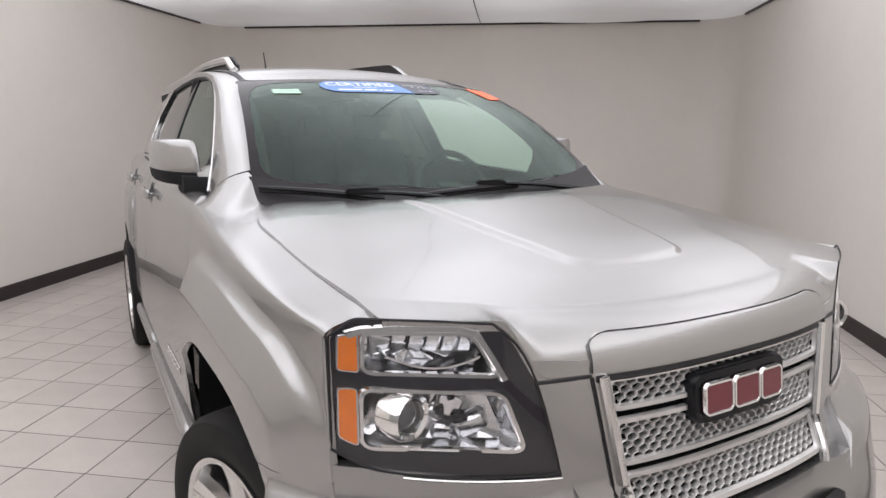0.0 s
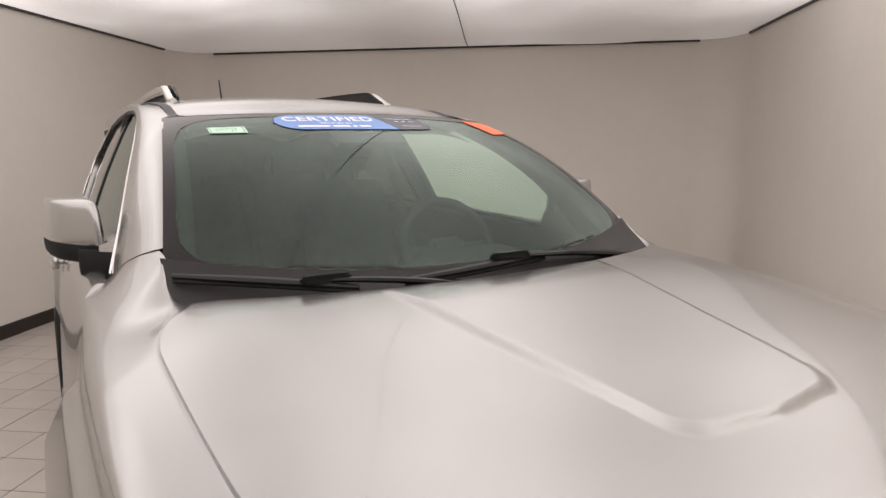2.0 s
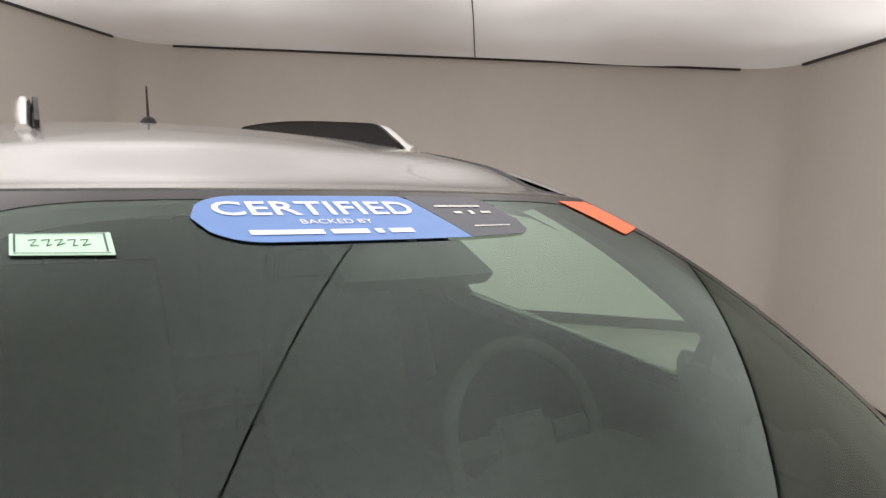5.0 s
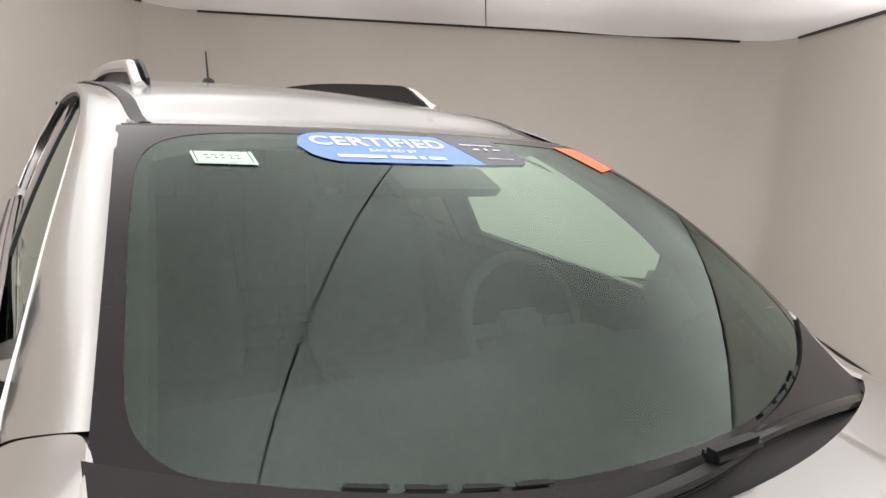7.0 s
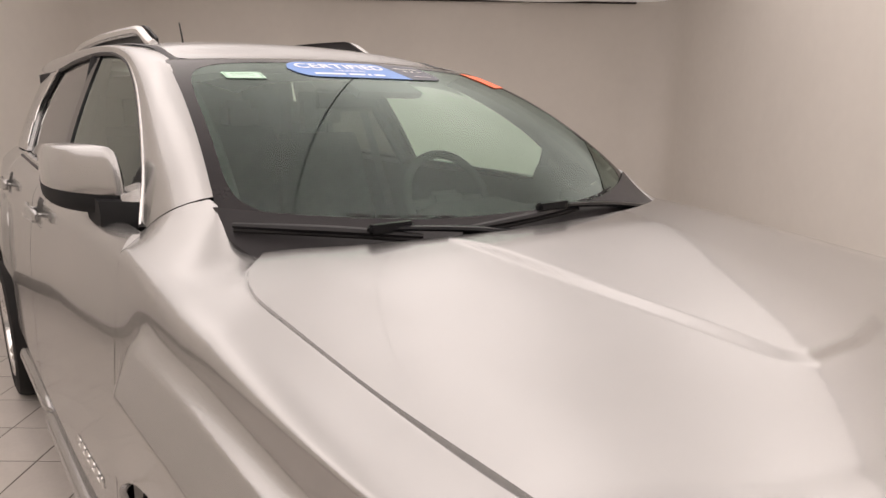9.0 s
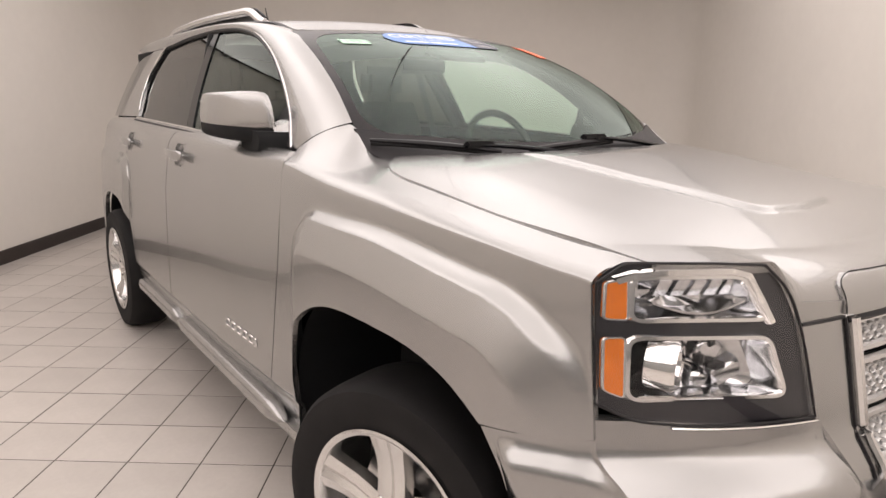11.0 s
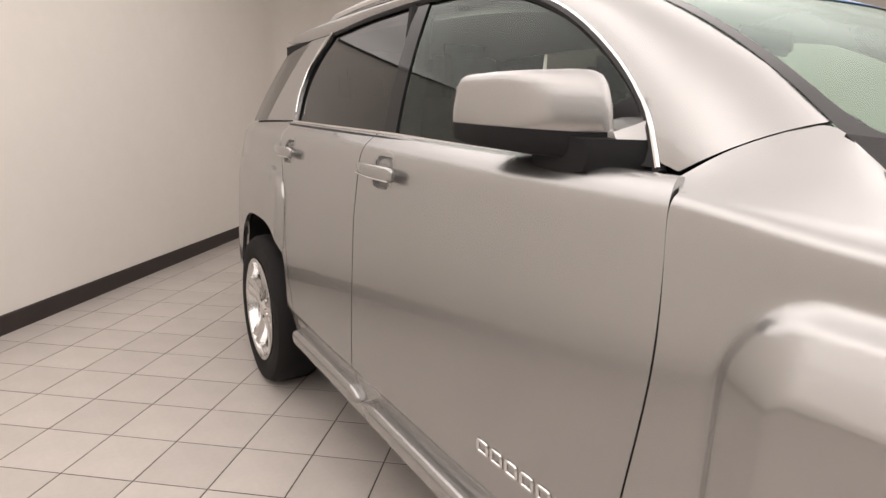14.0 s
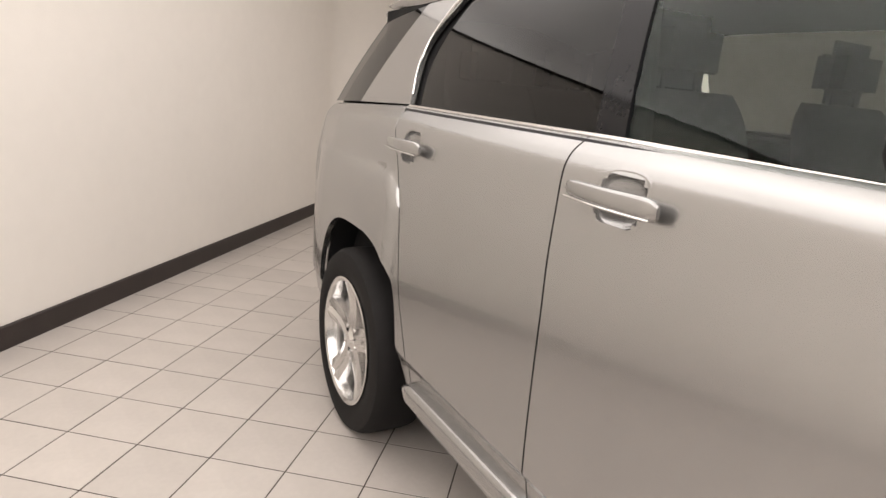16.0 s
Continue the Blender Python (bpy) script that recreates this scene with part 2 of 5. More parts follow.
def tube(points, radius, sides=8, closed=False, flat=1.0, bm=None, taper=None):
    """A round or flattened bar along points."""
    bm = bm or bmesh.new()
    p = [Vector(q) for q in points]
    rings = []
    up = Vector((0, 0, 1))
    for i, q in enumerate(p):
        a, b = (p[i - 1], p[(i + 1) % len(p)]) if closed else (p[max(i - 1, 0)], p[min(i + 1, len(p) - 1)])
        d = (b - a).normalized()
        ref = up if abs(d.dot(up)) < 0.95 else Vector((0, 1, 0))
        sx = d.cross(ref).normalized()
        sy = sx.cross(d)
        r = radius * (taper(i / max(len(p) - 1, 1)) if taper else 1)
        rings.append([bm.verts.new(q + (sx * math.cos(k * math.tau / sides) + sy * flat * math.sin(k * math.tau / sides)) * r) for k in range(sides)])
    for a, b in zip(rings, rings[1:] + ([rings[0]] if closed else [])):
        for k in range(sides):
            bm.faces.new((a[k], a[(k + 1) % sides], b[(k + 1) % sides], b[k]))
    if not closed:
        bm.faces.new(rings[0][::-1])
        bm.faces.new(rings[-1])
    return bm


def lathe(profile, sides=48, axis="x"):
    """Turns (radius, along) pairs round an axis."""
    bm = bmesh.new()
    rings = []
    for r, a in profile:
        ring = []
        for k in range(sides):
            c, s = math.cos(k * math.tau / sides) * r, math.sin(k * math.tau / sides) * r
            ring.append(bm.verts.new((a, c, s) if axis == "x" else (c, s, a)))
        rings.append(ring)
    for a, b in zip(rings, rings[1:]):
        for k in range(sides):
            bm.faces.new((a[k], a[(k + 1) % sides], b[(k + 1) % sides], b[k]))
    return bm


def slab(outline, place, thick, bm=None, steps=1):
    """A flat shape from an outline of 2D points, laid by place(a, b, depth) with a thickness."""
    bm = bm or bmesh.new()
    top = [bm.verts.new(place(a, b, 0.0)) for a, b in outline]
    low = [bm.verts.new(place(a, b, thick)) for a, b in outline]
    bm.faces.new(top)
    bm.faces.new(low[::-1])
    for i in range(len(outline)):
        k = (i + 1) % len(outline)
        bm.faces.new((top[i], low[i], low[k], top[k]))
    return bm


def ribbon(points, place, width, thick, closed=True, bm=None):
    """A raised band of a given width that follows a 2D outline, laid by place(a, b, depth)."""
    bm = bm or bmesh.new()
    p = [Vector(q) for q in points]
    n = len(p)
    rings = []
    for i in range(n):
        a, b = (p[i - 1], p[(i + 1) % n]) if closed else (p[max(i - 1, 0)], p[min(i + 1, n - 1)])
        d = (b - a).normalized()
        s = Vector((-d.y, d.x)) * width / 2
        o, q = p[i] - s, p[i] + s
        rings.append([bm.verts.new(place(*o, 0.0)), bm.verts.new(place(*o.lerp(q, 0.2), -thick)), bm.verts.new(place(*o.lerp(q, 0.8), -thick)), bm.verts.new(place(*q, 0.0))])
    pairs = list(zip(rings, rings[1:] + ([rings[0]] if closed else [])))
    for a, b in (pairs if closed else pairs[: n - 1]):
        for k in range(3):
            bm.faces.new((a[k], a[k + 1], b[k + 1], b[k]))
    return bm


def rounded(points, r, n=4):
    """The outline with its corners rounded."""
    out, p = [], [Vector(q) for q in points]
    for i, c in enumerate(p):
        a, b = (p[i - 1] - c), (p[(i + 1) % len(p)] - c)
        ra = min(r, a.length * 0.45, b.length * 0.45)
        s, e = c + a.normalized() * ra, c + b.normalized() * ra
        for k in range(n + 1):
            t = k / n
            out.append(tuple((1 - t) ** 2 * s + 2 * t * (1 - t) * c + t * t * e))
    return out



# ---- the room ----
LEFT, RIGHT, BACK, FRONT, TOP = -3.68, 2.95, 8.30, -3.6, 2.705
COVE = 0.45


def wall(name, a, b, paint=WALL):
    """A wall from a to b, 0.12 m thick, its room side on the line."""
    a, b = Vector(a), Vector(b)
    d = (b - a).normalized()
    n = Vector((d.y, -d.x))
    bm = bmesh.new()
    foot = [a, b, b - n * 0.12, a - n * 0.12]
    lo = [bm.verts.new((*q, 0.0)) for q in foot]
    hi = [bm.verts.new((*q, TOP + 0.25)) for q in foot]
    bm.faces.new(lo)
    bm.faces.new(hi)
    for i in range(4):
        bm.faces.new((lo[i], lo[(i + 1) % 4], hi[(i + 1) % 4], hi[i]))
    return tagged(part(name, bm, paint), "smooth painted studio wall", "wall", kind="structure")


def cove(name, cx, cy, a0):
    """A rounded wall corner about a centre, a quarter turn from a0 degrees."""
    def at(u, v):
        a = radians(a0 + 90 * u)
        return cx + COVE * math.cos(a), cy + COVE * math.sin(a), v * (TOP + 0.25)

    bm = grid(at, 14, 1)
    bmesh.ops.solidify(bm, geom=bm.faces[:], thickness=-0.1)
    return tagged(part(name, bm, WALL, angle=60), "rounded cream painted wall corner", "wall", kind="structure")


wall("wall_west", (LEFT, FRONT), (LEFT, BACK - COVE))
wall("wall_north", (LEFT + COVE, BACK), (RIGHT - COVE, BACK))
wall("wall_east", (RIGHT, BACK - COVE), (RIGHT, FRONT))
# out of view; darker than the others so the car's face mirrors less light
wall("wall_south", (RIGHT, FRONT), (LEFT, FRONT), UNSEEN_WALL)
cove("wall_corner_west", LEFT + COVE, BACK - COVE, 90)
cove("wall_corner_east", RIGHT - COVE, BACK - COVE, 0)


def run(name, path, z, height, proud, label, category, kind="structure"):
    """A moulding along the foot or head of the walls."""
    bm = bmesh.new()
    rows = []
    for i, q in enumerate(path):
        q = Vector(q)
        a, b = Vector(path[max(i - 1, 0)]), Vector(path[min(i + 1, len(path) - 1)])
        d = (b - a).normalized()
        n = Vector((d.y, -d.x))
        rows.append([bm.verts.new((*(q + n * o), zz)) for o, zz in ((0.001, z), (proud, z), (proud, z + height - 0.006), (proud - 0.005, z + height), (0.001, z + height))])
    for a, b in zip(rows, rows[1:]):
        for k in range(4):
            bm.faces.new((a[k], a[k + 1], b[k + 1], b[k]))
    bm.faces.new(rows[0])
    bm.faces.new(rows[-1][::-1])
    return tagged(part(name, bm, DARK_TRIM), label, category, kind=kind)


def arc(cx, cy, a0, a1, n=10):
    return [(cx + COVE * math.cos(radians(a0 + (a1 - a0) * k / n)), cy + COVE * math.sin(radians(a0 + (a1 - a0) * k / n))) for k in range(n + 1)]


run("baseboard", [(LEFT, FRONT + 0.01), (LEFT, BACK - COVE)] + arc(LEFT + COVE, BACK - COVE, 180, 90)[1:] + [(RIGHT - COVE, BACK)] + arc(RIGHT - COVE, BACK - COVE, 90, 0)[1:] + [(RIGHT, FRONT + 0.01)], 0.0, 0.115, 0.014, "dark brown vinyl baseboard along the walls", "baseboard")
run("trim_west", [(LEFT, FRONT + 0.01), (LEFT, BACK - COVE - 0.02)], TOP - 0.012, 0.024, 0.022, "thin dark ceiling trim on the wall", "trim")
run("trim_north", [(LEFT + COVE - 0.05, BACK), (RIGHT - COVE + 0.05, BACK)], TOP - 0.012, 0.024, 0.022, "thin dark ceiling trim on the wall", "trim")
run("trim_east", [(RIGHT, BACK - COVE - 0.02), (RIGHT, FRONT + 0.01)], TOP - 0.012, 0.024, 0.022, "thin dark ceiling trim on the wall", "trim")


def cloth_z(x, y):
    """The slack of the stretched ceiling cloth."""
    edge = min(x - LEFT, RIGHT - x, BACK - y, y - FRONT)
    sag = 0.07 * step(0.0, 0.5, edge) * step(3.2, 0.6, edge) * (0.6 + 0.5 * math.sin(1.1 * x + 0.5))
    rise = 0.10 * step(0.3, 2.2, edge)
    return TOP + 0.01 - sag + rise + 0.012 * math.sin(3.1 * x + 0.8 * y) * step(0.0, 0.6, edge)


def lightbox_material():
    """Cloth lit from behind, a little uneven. Its glow is shaped by hand: banded across x, fading over metres towards
    the back wall.
    """
    m = bpy.data.materials.new("backlit_cloth")
    m.use_nodes = True
    nt = m.node_tree
    b = nt.nodes["Principled BSDF"]
    b.inputs["Base Color"].default_value = (0.85, 0.83, 0.82, 1)
    b.inputs["Roughness"].default_value = 0.9
    b.inputs["Emission Color"].default_value = (1.0, 0.96, 0.945, 1)

    def node(kind, **props):
        n = nt.nodes.new("ShaderNode" + kind)
        for key, value in props.items():
            n.inputs[key].default_value = value
        return n

    co, n, sep = node("TexCoord"), node("TexNoise"), node("SeparateXYZ")
    n.inputs["Scale"].default_value, n.inputs["Detail"].default_value = 1.1, 2
    nt.links.new(co.outputs["Object"], n.inputs["Vector"])
    nt.links.new(co.outputs["Object"], sep.inputs[0])
    total = node("MapRange")
    for i, v in zip((1, 2, 3, 4), (0.3, 0.7, GLOW * 0.78, GLOW * 1.18)):
        total.inputs[i].default_value = v
    nt.links.new(n.outputs["Fac"], total.inputs[0])
    total = total.outputs[0]
    # cosine bands in the glow, set to darken the windscreen's reflection on one side
    ripple = [nt.nodes.new("ShaderNodeMath") for _ in range(3)]
    for k, (op, value) in zip(ripple, (("MULTIPLY_ADD", math.tau / 2.3), ("COSINE", 0.0), ("MULTIPLY_ADD", 0.26))):
        k.operation = op
        k.inputs[1].default_value = value
    ripple[0].inputs[2].default_value, ripple[2].inputs[2].default_value = -0.4 * math.tau / 2.3, 1.0
    nt.links.new(sep.outputs["X"], ripple[0].inputs[0])
    nt.links.new(ripple[0].outputs[0], ripple[1].inputs[0])
    nt.links.new(ripple[1].outputs[0], ripple[2].inputs[0])
    rows = nt.nodes.new("ShaderNodeMath")
    rows.operation = "MULTIPLY"
    nt.links.new(total, rows.inputs[0])
    nt.links.new(ripple[2].outputs[0], rows.inputs[1])
    total = rows.outputs[0]
    # the y fade is added to dim the back wall and upper windscreen reflection
    for axis, near, far in (("X", LEFT - 1.6, LEFT + 0.1), ("X", RIGHT + 2.0, RIGHT + 0.2), ("Y", BACK - 0.7, BACK - 5.4)):
        r = node("MapRange")
        r.interpolation_type = "SMOOTHSTEP"
        for i, v in zip((1, 2, 3, 4), (near, far, 0.08, 1.0)):
            r.inputs[i].default_value = v
        nt.links.new(sep.outputs[axis], r.inputs[0])
        k = nt.nodes.new("ShaderNodeMath")
        k.operation = "MULTIPLY"
        nt.links.new(total, k.inputs[0])
        nt.links.new(r.outputs[0], k.inputs[1])
        total = k.outputs[0]
    nt.links.new(total, b.inputs["Emission Strength"])
    return m


GLOW = 2.14


def ceiling():
    bm = grid(lambda u, v: (LEFT - 0.02 + (RIGHT - LEFT + 0.04) * u, FRONT - 0.02 + (BACK - FRONT + 0.04) * v, 0), 80, 120)
    for q in bm.verts:
        q.co.z = cloth_z(q.co.x, q.co.y)
    ob = part("ceiling", bm, lightbox_material())
    return tagged(ob, "white stretched cloth ceiling glowing from lights behind it", "ceiling", kind="structure")


ceiling()
for x0 in (-0.06,):
    line = [(x0 + 0.012 * math.sin(1.3 * y), y, cloth_z(x0 + 0.012 * math.sin(1.3 * y), y) - 0.008) for y in [FRONT + 0.1 + (BACK - FRONT - 0.5) * k / 90 for k in range(91)]]
    tagged(part("ceiling_seam", tube(line, 0.0055, 5, flat=0.5), SEAM), "thin dark seam in the ceiling cloth", "seam", kind="structure")

# ---- the car: its surfaces, in its own frame (x to its left side, y rearwards from the front axle, z up) ----


CAR = Matrix.Translation((0.538 + 0.07 * math.cos(radians(38)), 1.785 + 0.07 * math.sin(radians(38)), 0)) @ pose(0, 0, 0, 0, 0, 38)
car = thing("car", CAR, "silver metallic mid-size SUV parked on cream floor tiles", "car")


def on_side(s, y, z, out=0.0):
    return Vector((s * (side_x(y, z) + out), y, z))


def on_glass(s, y, z, out=0.0):
    return Vector((s * (glass_x(y, z) + out), y, z))


def on_front(x, z, out=0.0):
    return Vector((x, front_y(x, z) - out, z))


def arch(yc, a, w=0.475, h=0.50, n=2.9):
    """The squared wheel arch, a in degrees from the front foot over the top to the rear foot."""
    c, s = math.cos(radians(180 - a)), math.sin(radians(180 - a))
    return (yc + w * math.copysign(abs(c) ** (2 / n), c), 0.385 + h * max(s, 0.0) ** (2 / n))


def side_panel(name, s, outline, nu, nv, parent, mat=PAINT, label=""):
    bottom, top, front, rear = outline
    f = coons(bottom, top, front, rear)

    def at(u, v):
        p = f(u, v)
        return on_side(s, p[0], p[1])

    bm = grid(at, nu, nv)
    rim(bm, 0.022, (-s, 0, 0))
    return part(name, bm, mat, parent, label, 50)


def pillar_cut(w):
    """The joint between wing and screen pillar, from the door (0) to the glass (1)."""
    q = on_glass(1, 0.668, 1.228, 0.008).lerp(Vector(shield(screen_half(0.11), 0.11)), w)
    bulge = 4 * w * (1 - w)
    return q + Vector((0.016, -0.012, 0.012)) * bulge


def fender(s):
    """Wing over a front wheel, from the lamp to the door and up to the bonnet and the screen pillar."""
    low = [(-0.575, 0.82), (-0.372, 0.785)] + [arch(0.0, a) for a in range(54, 181, 6)] + [(0.50, 0.30), (0.672, 0.30)]
    bottom = poly(low)
    head = [(0.735, -0.585, 1.128)] + [(a, b, hood_z(a, b) - 0.002) for a, b in ((0.724, -0.50), (0.738, -0.30), (0.754, 0.0), (0.757, 0.10), (0.748, 0.17), (0.722, 0.235), (0.682, 0.278))]
    head += [tuple(Vector(shield(x, v)) + Vector((0, -0.004, 0.006))) for x, v in ((0.692, -0.085), (0.700, -0.03), (0.700, 0.04))] + [tuple(pillar_cut(w)) for w in (1.0, 0.66, 0.33)] + [(0.802, 0.654, 1.223)]
    top3 = curve(head)
    shoulder = curve([(-0.565, 1.085), (-0.3, 1.120), (0.1, 1.143), (0.4, 1.158), (0.622, 1.170)])
    front = poly([(-0.575, 0.82), (-0.565, 1.085)])
    rear = curve([(0.672, 0.30), (0.655, 0.47), (0.622, 0.66), (0.592, 0.95), (0.622, 1.170)])
    f = coons(bottom, shoulder, front, rear)
    cut = 0.78

    def at(u, v):
        k = step(0.09, 0.0, u)
        if v <= cut:
            p = f(u, v / cut)
            q = on_side(1, p[0], p[1])
            q = q.lerp(Vector((0.811 - 0.02 * max(0.0, p[1] - 1.0), front_y(0.811, p[1]) - 0.004, p[1])), k)
        else:
            w = (v - cut) / (1 - cut)
            p = shoulder(u)
            a = on_side(1, p[0], p[1])
            a = a.lerp(Vector((0.810, front_y(0.811, p[1]) - 0.004, p[1])), k)
            c = top3(u)
            rise = max(0.004, c.z - a.z)
            dx, dz = 0.046 - 0.026 * step(0.30, 0.62, a.y), min(0.034, 0.62 * rise)
            e = Vector((a.x - dx, a.y, a.z + dz))
            if w < 0.3:
                t = w / 0.3
                m = Vector((a.x - 0.10 * dx, a.y, a.z + 0.74 * dz))
                q = a * (1 - t) ** 2 + m * 2 * t * (1 - t) + e * t * t
            else:
                t = (w - 0.3) / 0.7
                m = e.lerp(c, 0.5)
                m.z = 0.6 * (e.z + 0.29 * dz / dx * 0.5 * abs(e.x - c.x)) + 0.4 * m.z
                q = e * (1 - t) ** 2 + m * 2 * t * (1 - t) + c * t * t
        return Vector((s * q.x, q.y, q.z))

    nu, nv = 130, 96
    net = [[at(i / nu, j / nv) for i in range(nu + 1)] for j in range(nv + 1)]
    knee = next(i for i in range(nu + 1) if net[nv][i].y > 0.27 and i > nu // 2)
    for _ in range(8):
        for i in range(knee + 1, nu):
            net[nv][i] = net[nv][i] * 0.5 + (net[nv][i - 1] + net[nv][i + 1]) * 0.25
    for _ in range(60):  # eases the upper face into the bonnet and the pillar
        was = [[q.copy() for q in row] for row in net]
        for j in range(int((cut + 0.36 * (1 - cut)) * nv), nv):
            for i in range(int(0.40 * nu), nu):
                k = 0.5 * step(0.40, 0.75, i / nu)
                net[j][i] = was[j][i] * (1 - k) + (was[j - 1][i] + was[j + 1][i] + was[j][i - 1] + was[j][i + 1]) * 0.25 * k
    bm = grid(lambda u, v: net[round(v * nv)][round(u * nu)], nu, nv)
    rim(bm, 0.018, (-s * 0.8, 0, -0.3))
    return part("front_fender", bm, PAINT, car, angle=50)


HANDLES = (1.655, 2.61)
HANDLE_Z = 1.142


def in_cup(y, z, grow=1.0):
    """Whether a point of the door lies in the recess behind a handle."""
    return any(abs((y - c) / (0.064 * grow)) ** 3 + abs((z - HANDLE_Z) / (0.050 * grow)) ** 3 < 1 for c in HANDLES)


def open_cup(ob):
    """Takes the panel away where the handle recess goes in."""
    bm = bmesh.new()
    bm.from_mesh(ob.data)
    gone = [q for q in bm.faces if in_cup(q.calc_center_median().y, q.calc_center_median().z)]
    bmesh.ops.delete(bm, geom=gone, context="FACES")
    bm.to_mesh(ob.data)
    bm.free()


def front_door(s):
    ob = side_panel("front_door", s, (poly([(0.678, 0.30), (1.765, 0.30)]), poly([(0.640, 1.225), (1.845, 1.25)]), curve([(0.678, 0.30), (0.6595, 0.47), (0.6265, 0.66), (0.5965, 0.95), (0.6265, 1.185), (0.640, 1.225)]), curve([(1.765, 0.30), (1.785, 0.50), (1.800, 0.85), (1.835, 1.17), (1.845, 1.25)])), 100, 80, car)
    open_cup(ob)
    return ob


def rear_door(s):
    rear = curve([(2.41, 0.30), (2.44, 0.48), (2.53, 0.68), (2.60, 0.95), (2.73, 1.15), (2.84, 1.262)])
    ob = side_panel("rear_door", s, (poly([(1.771, 0.30), (2.41, 0.30)]), poly([(1.851, 1.25), (2.84, 1.262)]), curve([(1.771, 0.30), (1.791, 0.50), (1.806, 0.85), (1.841, 1.17), (1.851, 1.25)]), rear), 90, 80, car)
    open_cup(ob)
    return ob


def quarter(s):
    bottom = poly([(2.416, 0.30), (2.45, 0.36)] + [arch(REAR_AXLE, a, 0.43, 0.435) for a in range(6, 175, 6)] + [(3.40, 0.36), (3.66, 0.42)])
    top = poly([(2.846, 1.262), (3.80, 1.235)])
    front = curve([(2.416, 0.30), (2.446, 0.48), (2.536, 0.68), (2.606, 0.95), (2.736, 1.15), (2.846, 1.262)])
    rear = curve([(3.66, 0.42), (3.76, 0.7), (3.83, 1.0), (3.80, 1.235)])
    return side_panel("quarter_panel", s, (bottom, top, front, rear), 90, 60, car)


WINDOW_TOP = [(0.715, 1.222), (0.775, 1.315), (0.925, 1.44), (1.17, 1.565), (1.43, 1.643), (1.70, 1.678), (2.0, 1.688), (2.35, 1.682), (2.80, 1.655)]


def cab_side(s):
    """Screen pillar and roof rail of the cabin, between the side windows and the roof."""
    inner = curve([(0.672, 1.230), (0.722, 1.245)] + WINDOW_TOP[1:] + [(3.12, 1.652), (3.55, 1.66)])
    roof = curve([shield(screen_half(0.113), 0.113), shield(screen_half(0.35), 0.35), shield(screen_half(0.75), 0.75), shield(screen_half(1.0), 1.0), (0.575, 1.45, 1.683), (0.578, 2.0, 1.712), (0.578, 2.8, 1.722), (0.575, 3.3, 1.708), (0.56, 3.62, 1.675)])

    def at(u, v):
        p = inner(u)
        a = on_glass(1, p[0], p[1], 0.006)
        b = roof(u)
        q = a.lerp(b, v)
        bulge = 4 * v * (1 - v)
        return Vector((s * (q.x + 0.016 * bulge), q.y - 0.012 * bulge * step(1.6, 0.9, q.y), q.z + 0.012 * bulge))

    bm = grid(at, 64, 8)
    rim(bm, 0.02, (-s, 0, 0))
    ob = part("cabin_frame", bm, PAINT, car, angle=60)
    bm = grid(lambda u, v: at(u, v) - Vector((s * 0.030, 0, 0.022)), 64, 8)
    part("frame_lining", bm, DASH, ob, "dark inner lining of the frame", 60)
    return ob


def rear_pillar(s):
    """The broad pillar behind the rear door, with the wrap-round quarter glass let in."""
    f = coons(poly([(2.862, 1.268), (3.41, 1.256)]), poly([(2.81, 1.650), (3.13, 1.650)]), curve([(2.862, 1.268), (2.93, 1.46), (2.81, 1.650)]), poly([(3.41, 1.256), (3.13, 1.650)]))
    bm = grid(lambda u, v: on_glass(s, *f(u, v), 0.004), 12, 16)
    rim(bm, 0.02, (-s, 0, 0))
    ob = part("rear_pillar", bm, PAINT, car, angle=60)
    bm = grid(lambda u, v: on_glass(s, f(u, v)[0] - 0.045 * (1 - u), f(u, v)[1], -0.026), 12, 16)
    part("pillar_inner_lining", bm, DASH, ob, "dark inner lining of the pillar", 60)
    g = coons(poly([(3.415, 1.256), (3.85, 1.243)]), poly([(3.135, 1.650), (3.52, 1.660)]), poly([(3.415, 1.256), (3.135, 1.650)]), poly([(3.85, 1.243), (3.52, 1.660)]))
    bm = grid(lambda u, v: on_glass(s, *g(u, v), 0.002), 8, 12)
    rim(bm, 0.006, (-s, 0, 0))
    part("quarter_window", bm, PRIVACY, car, "dark tinted wrap-round quarter glass")
    return ob


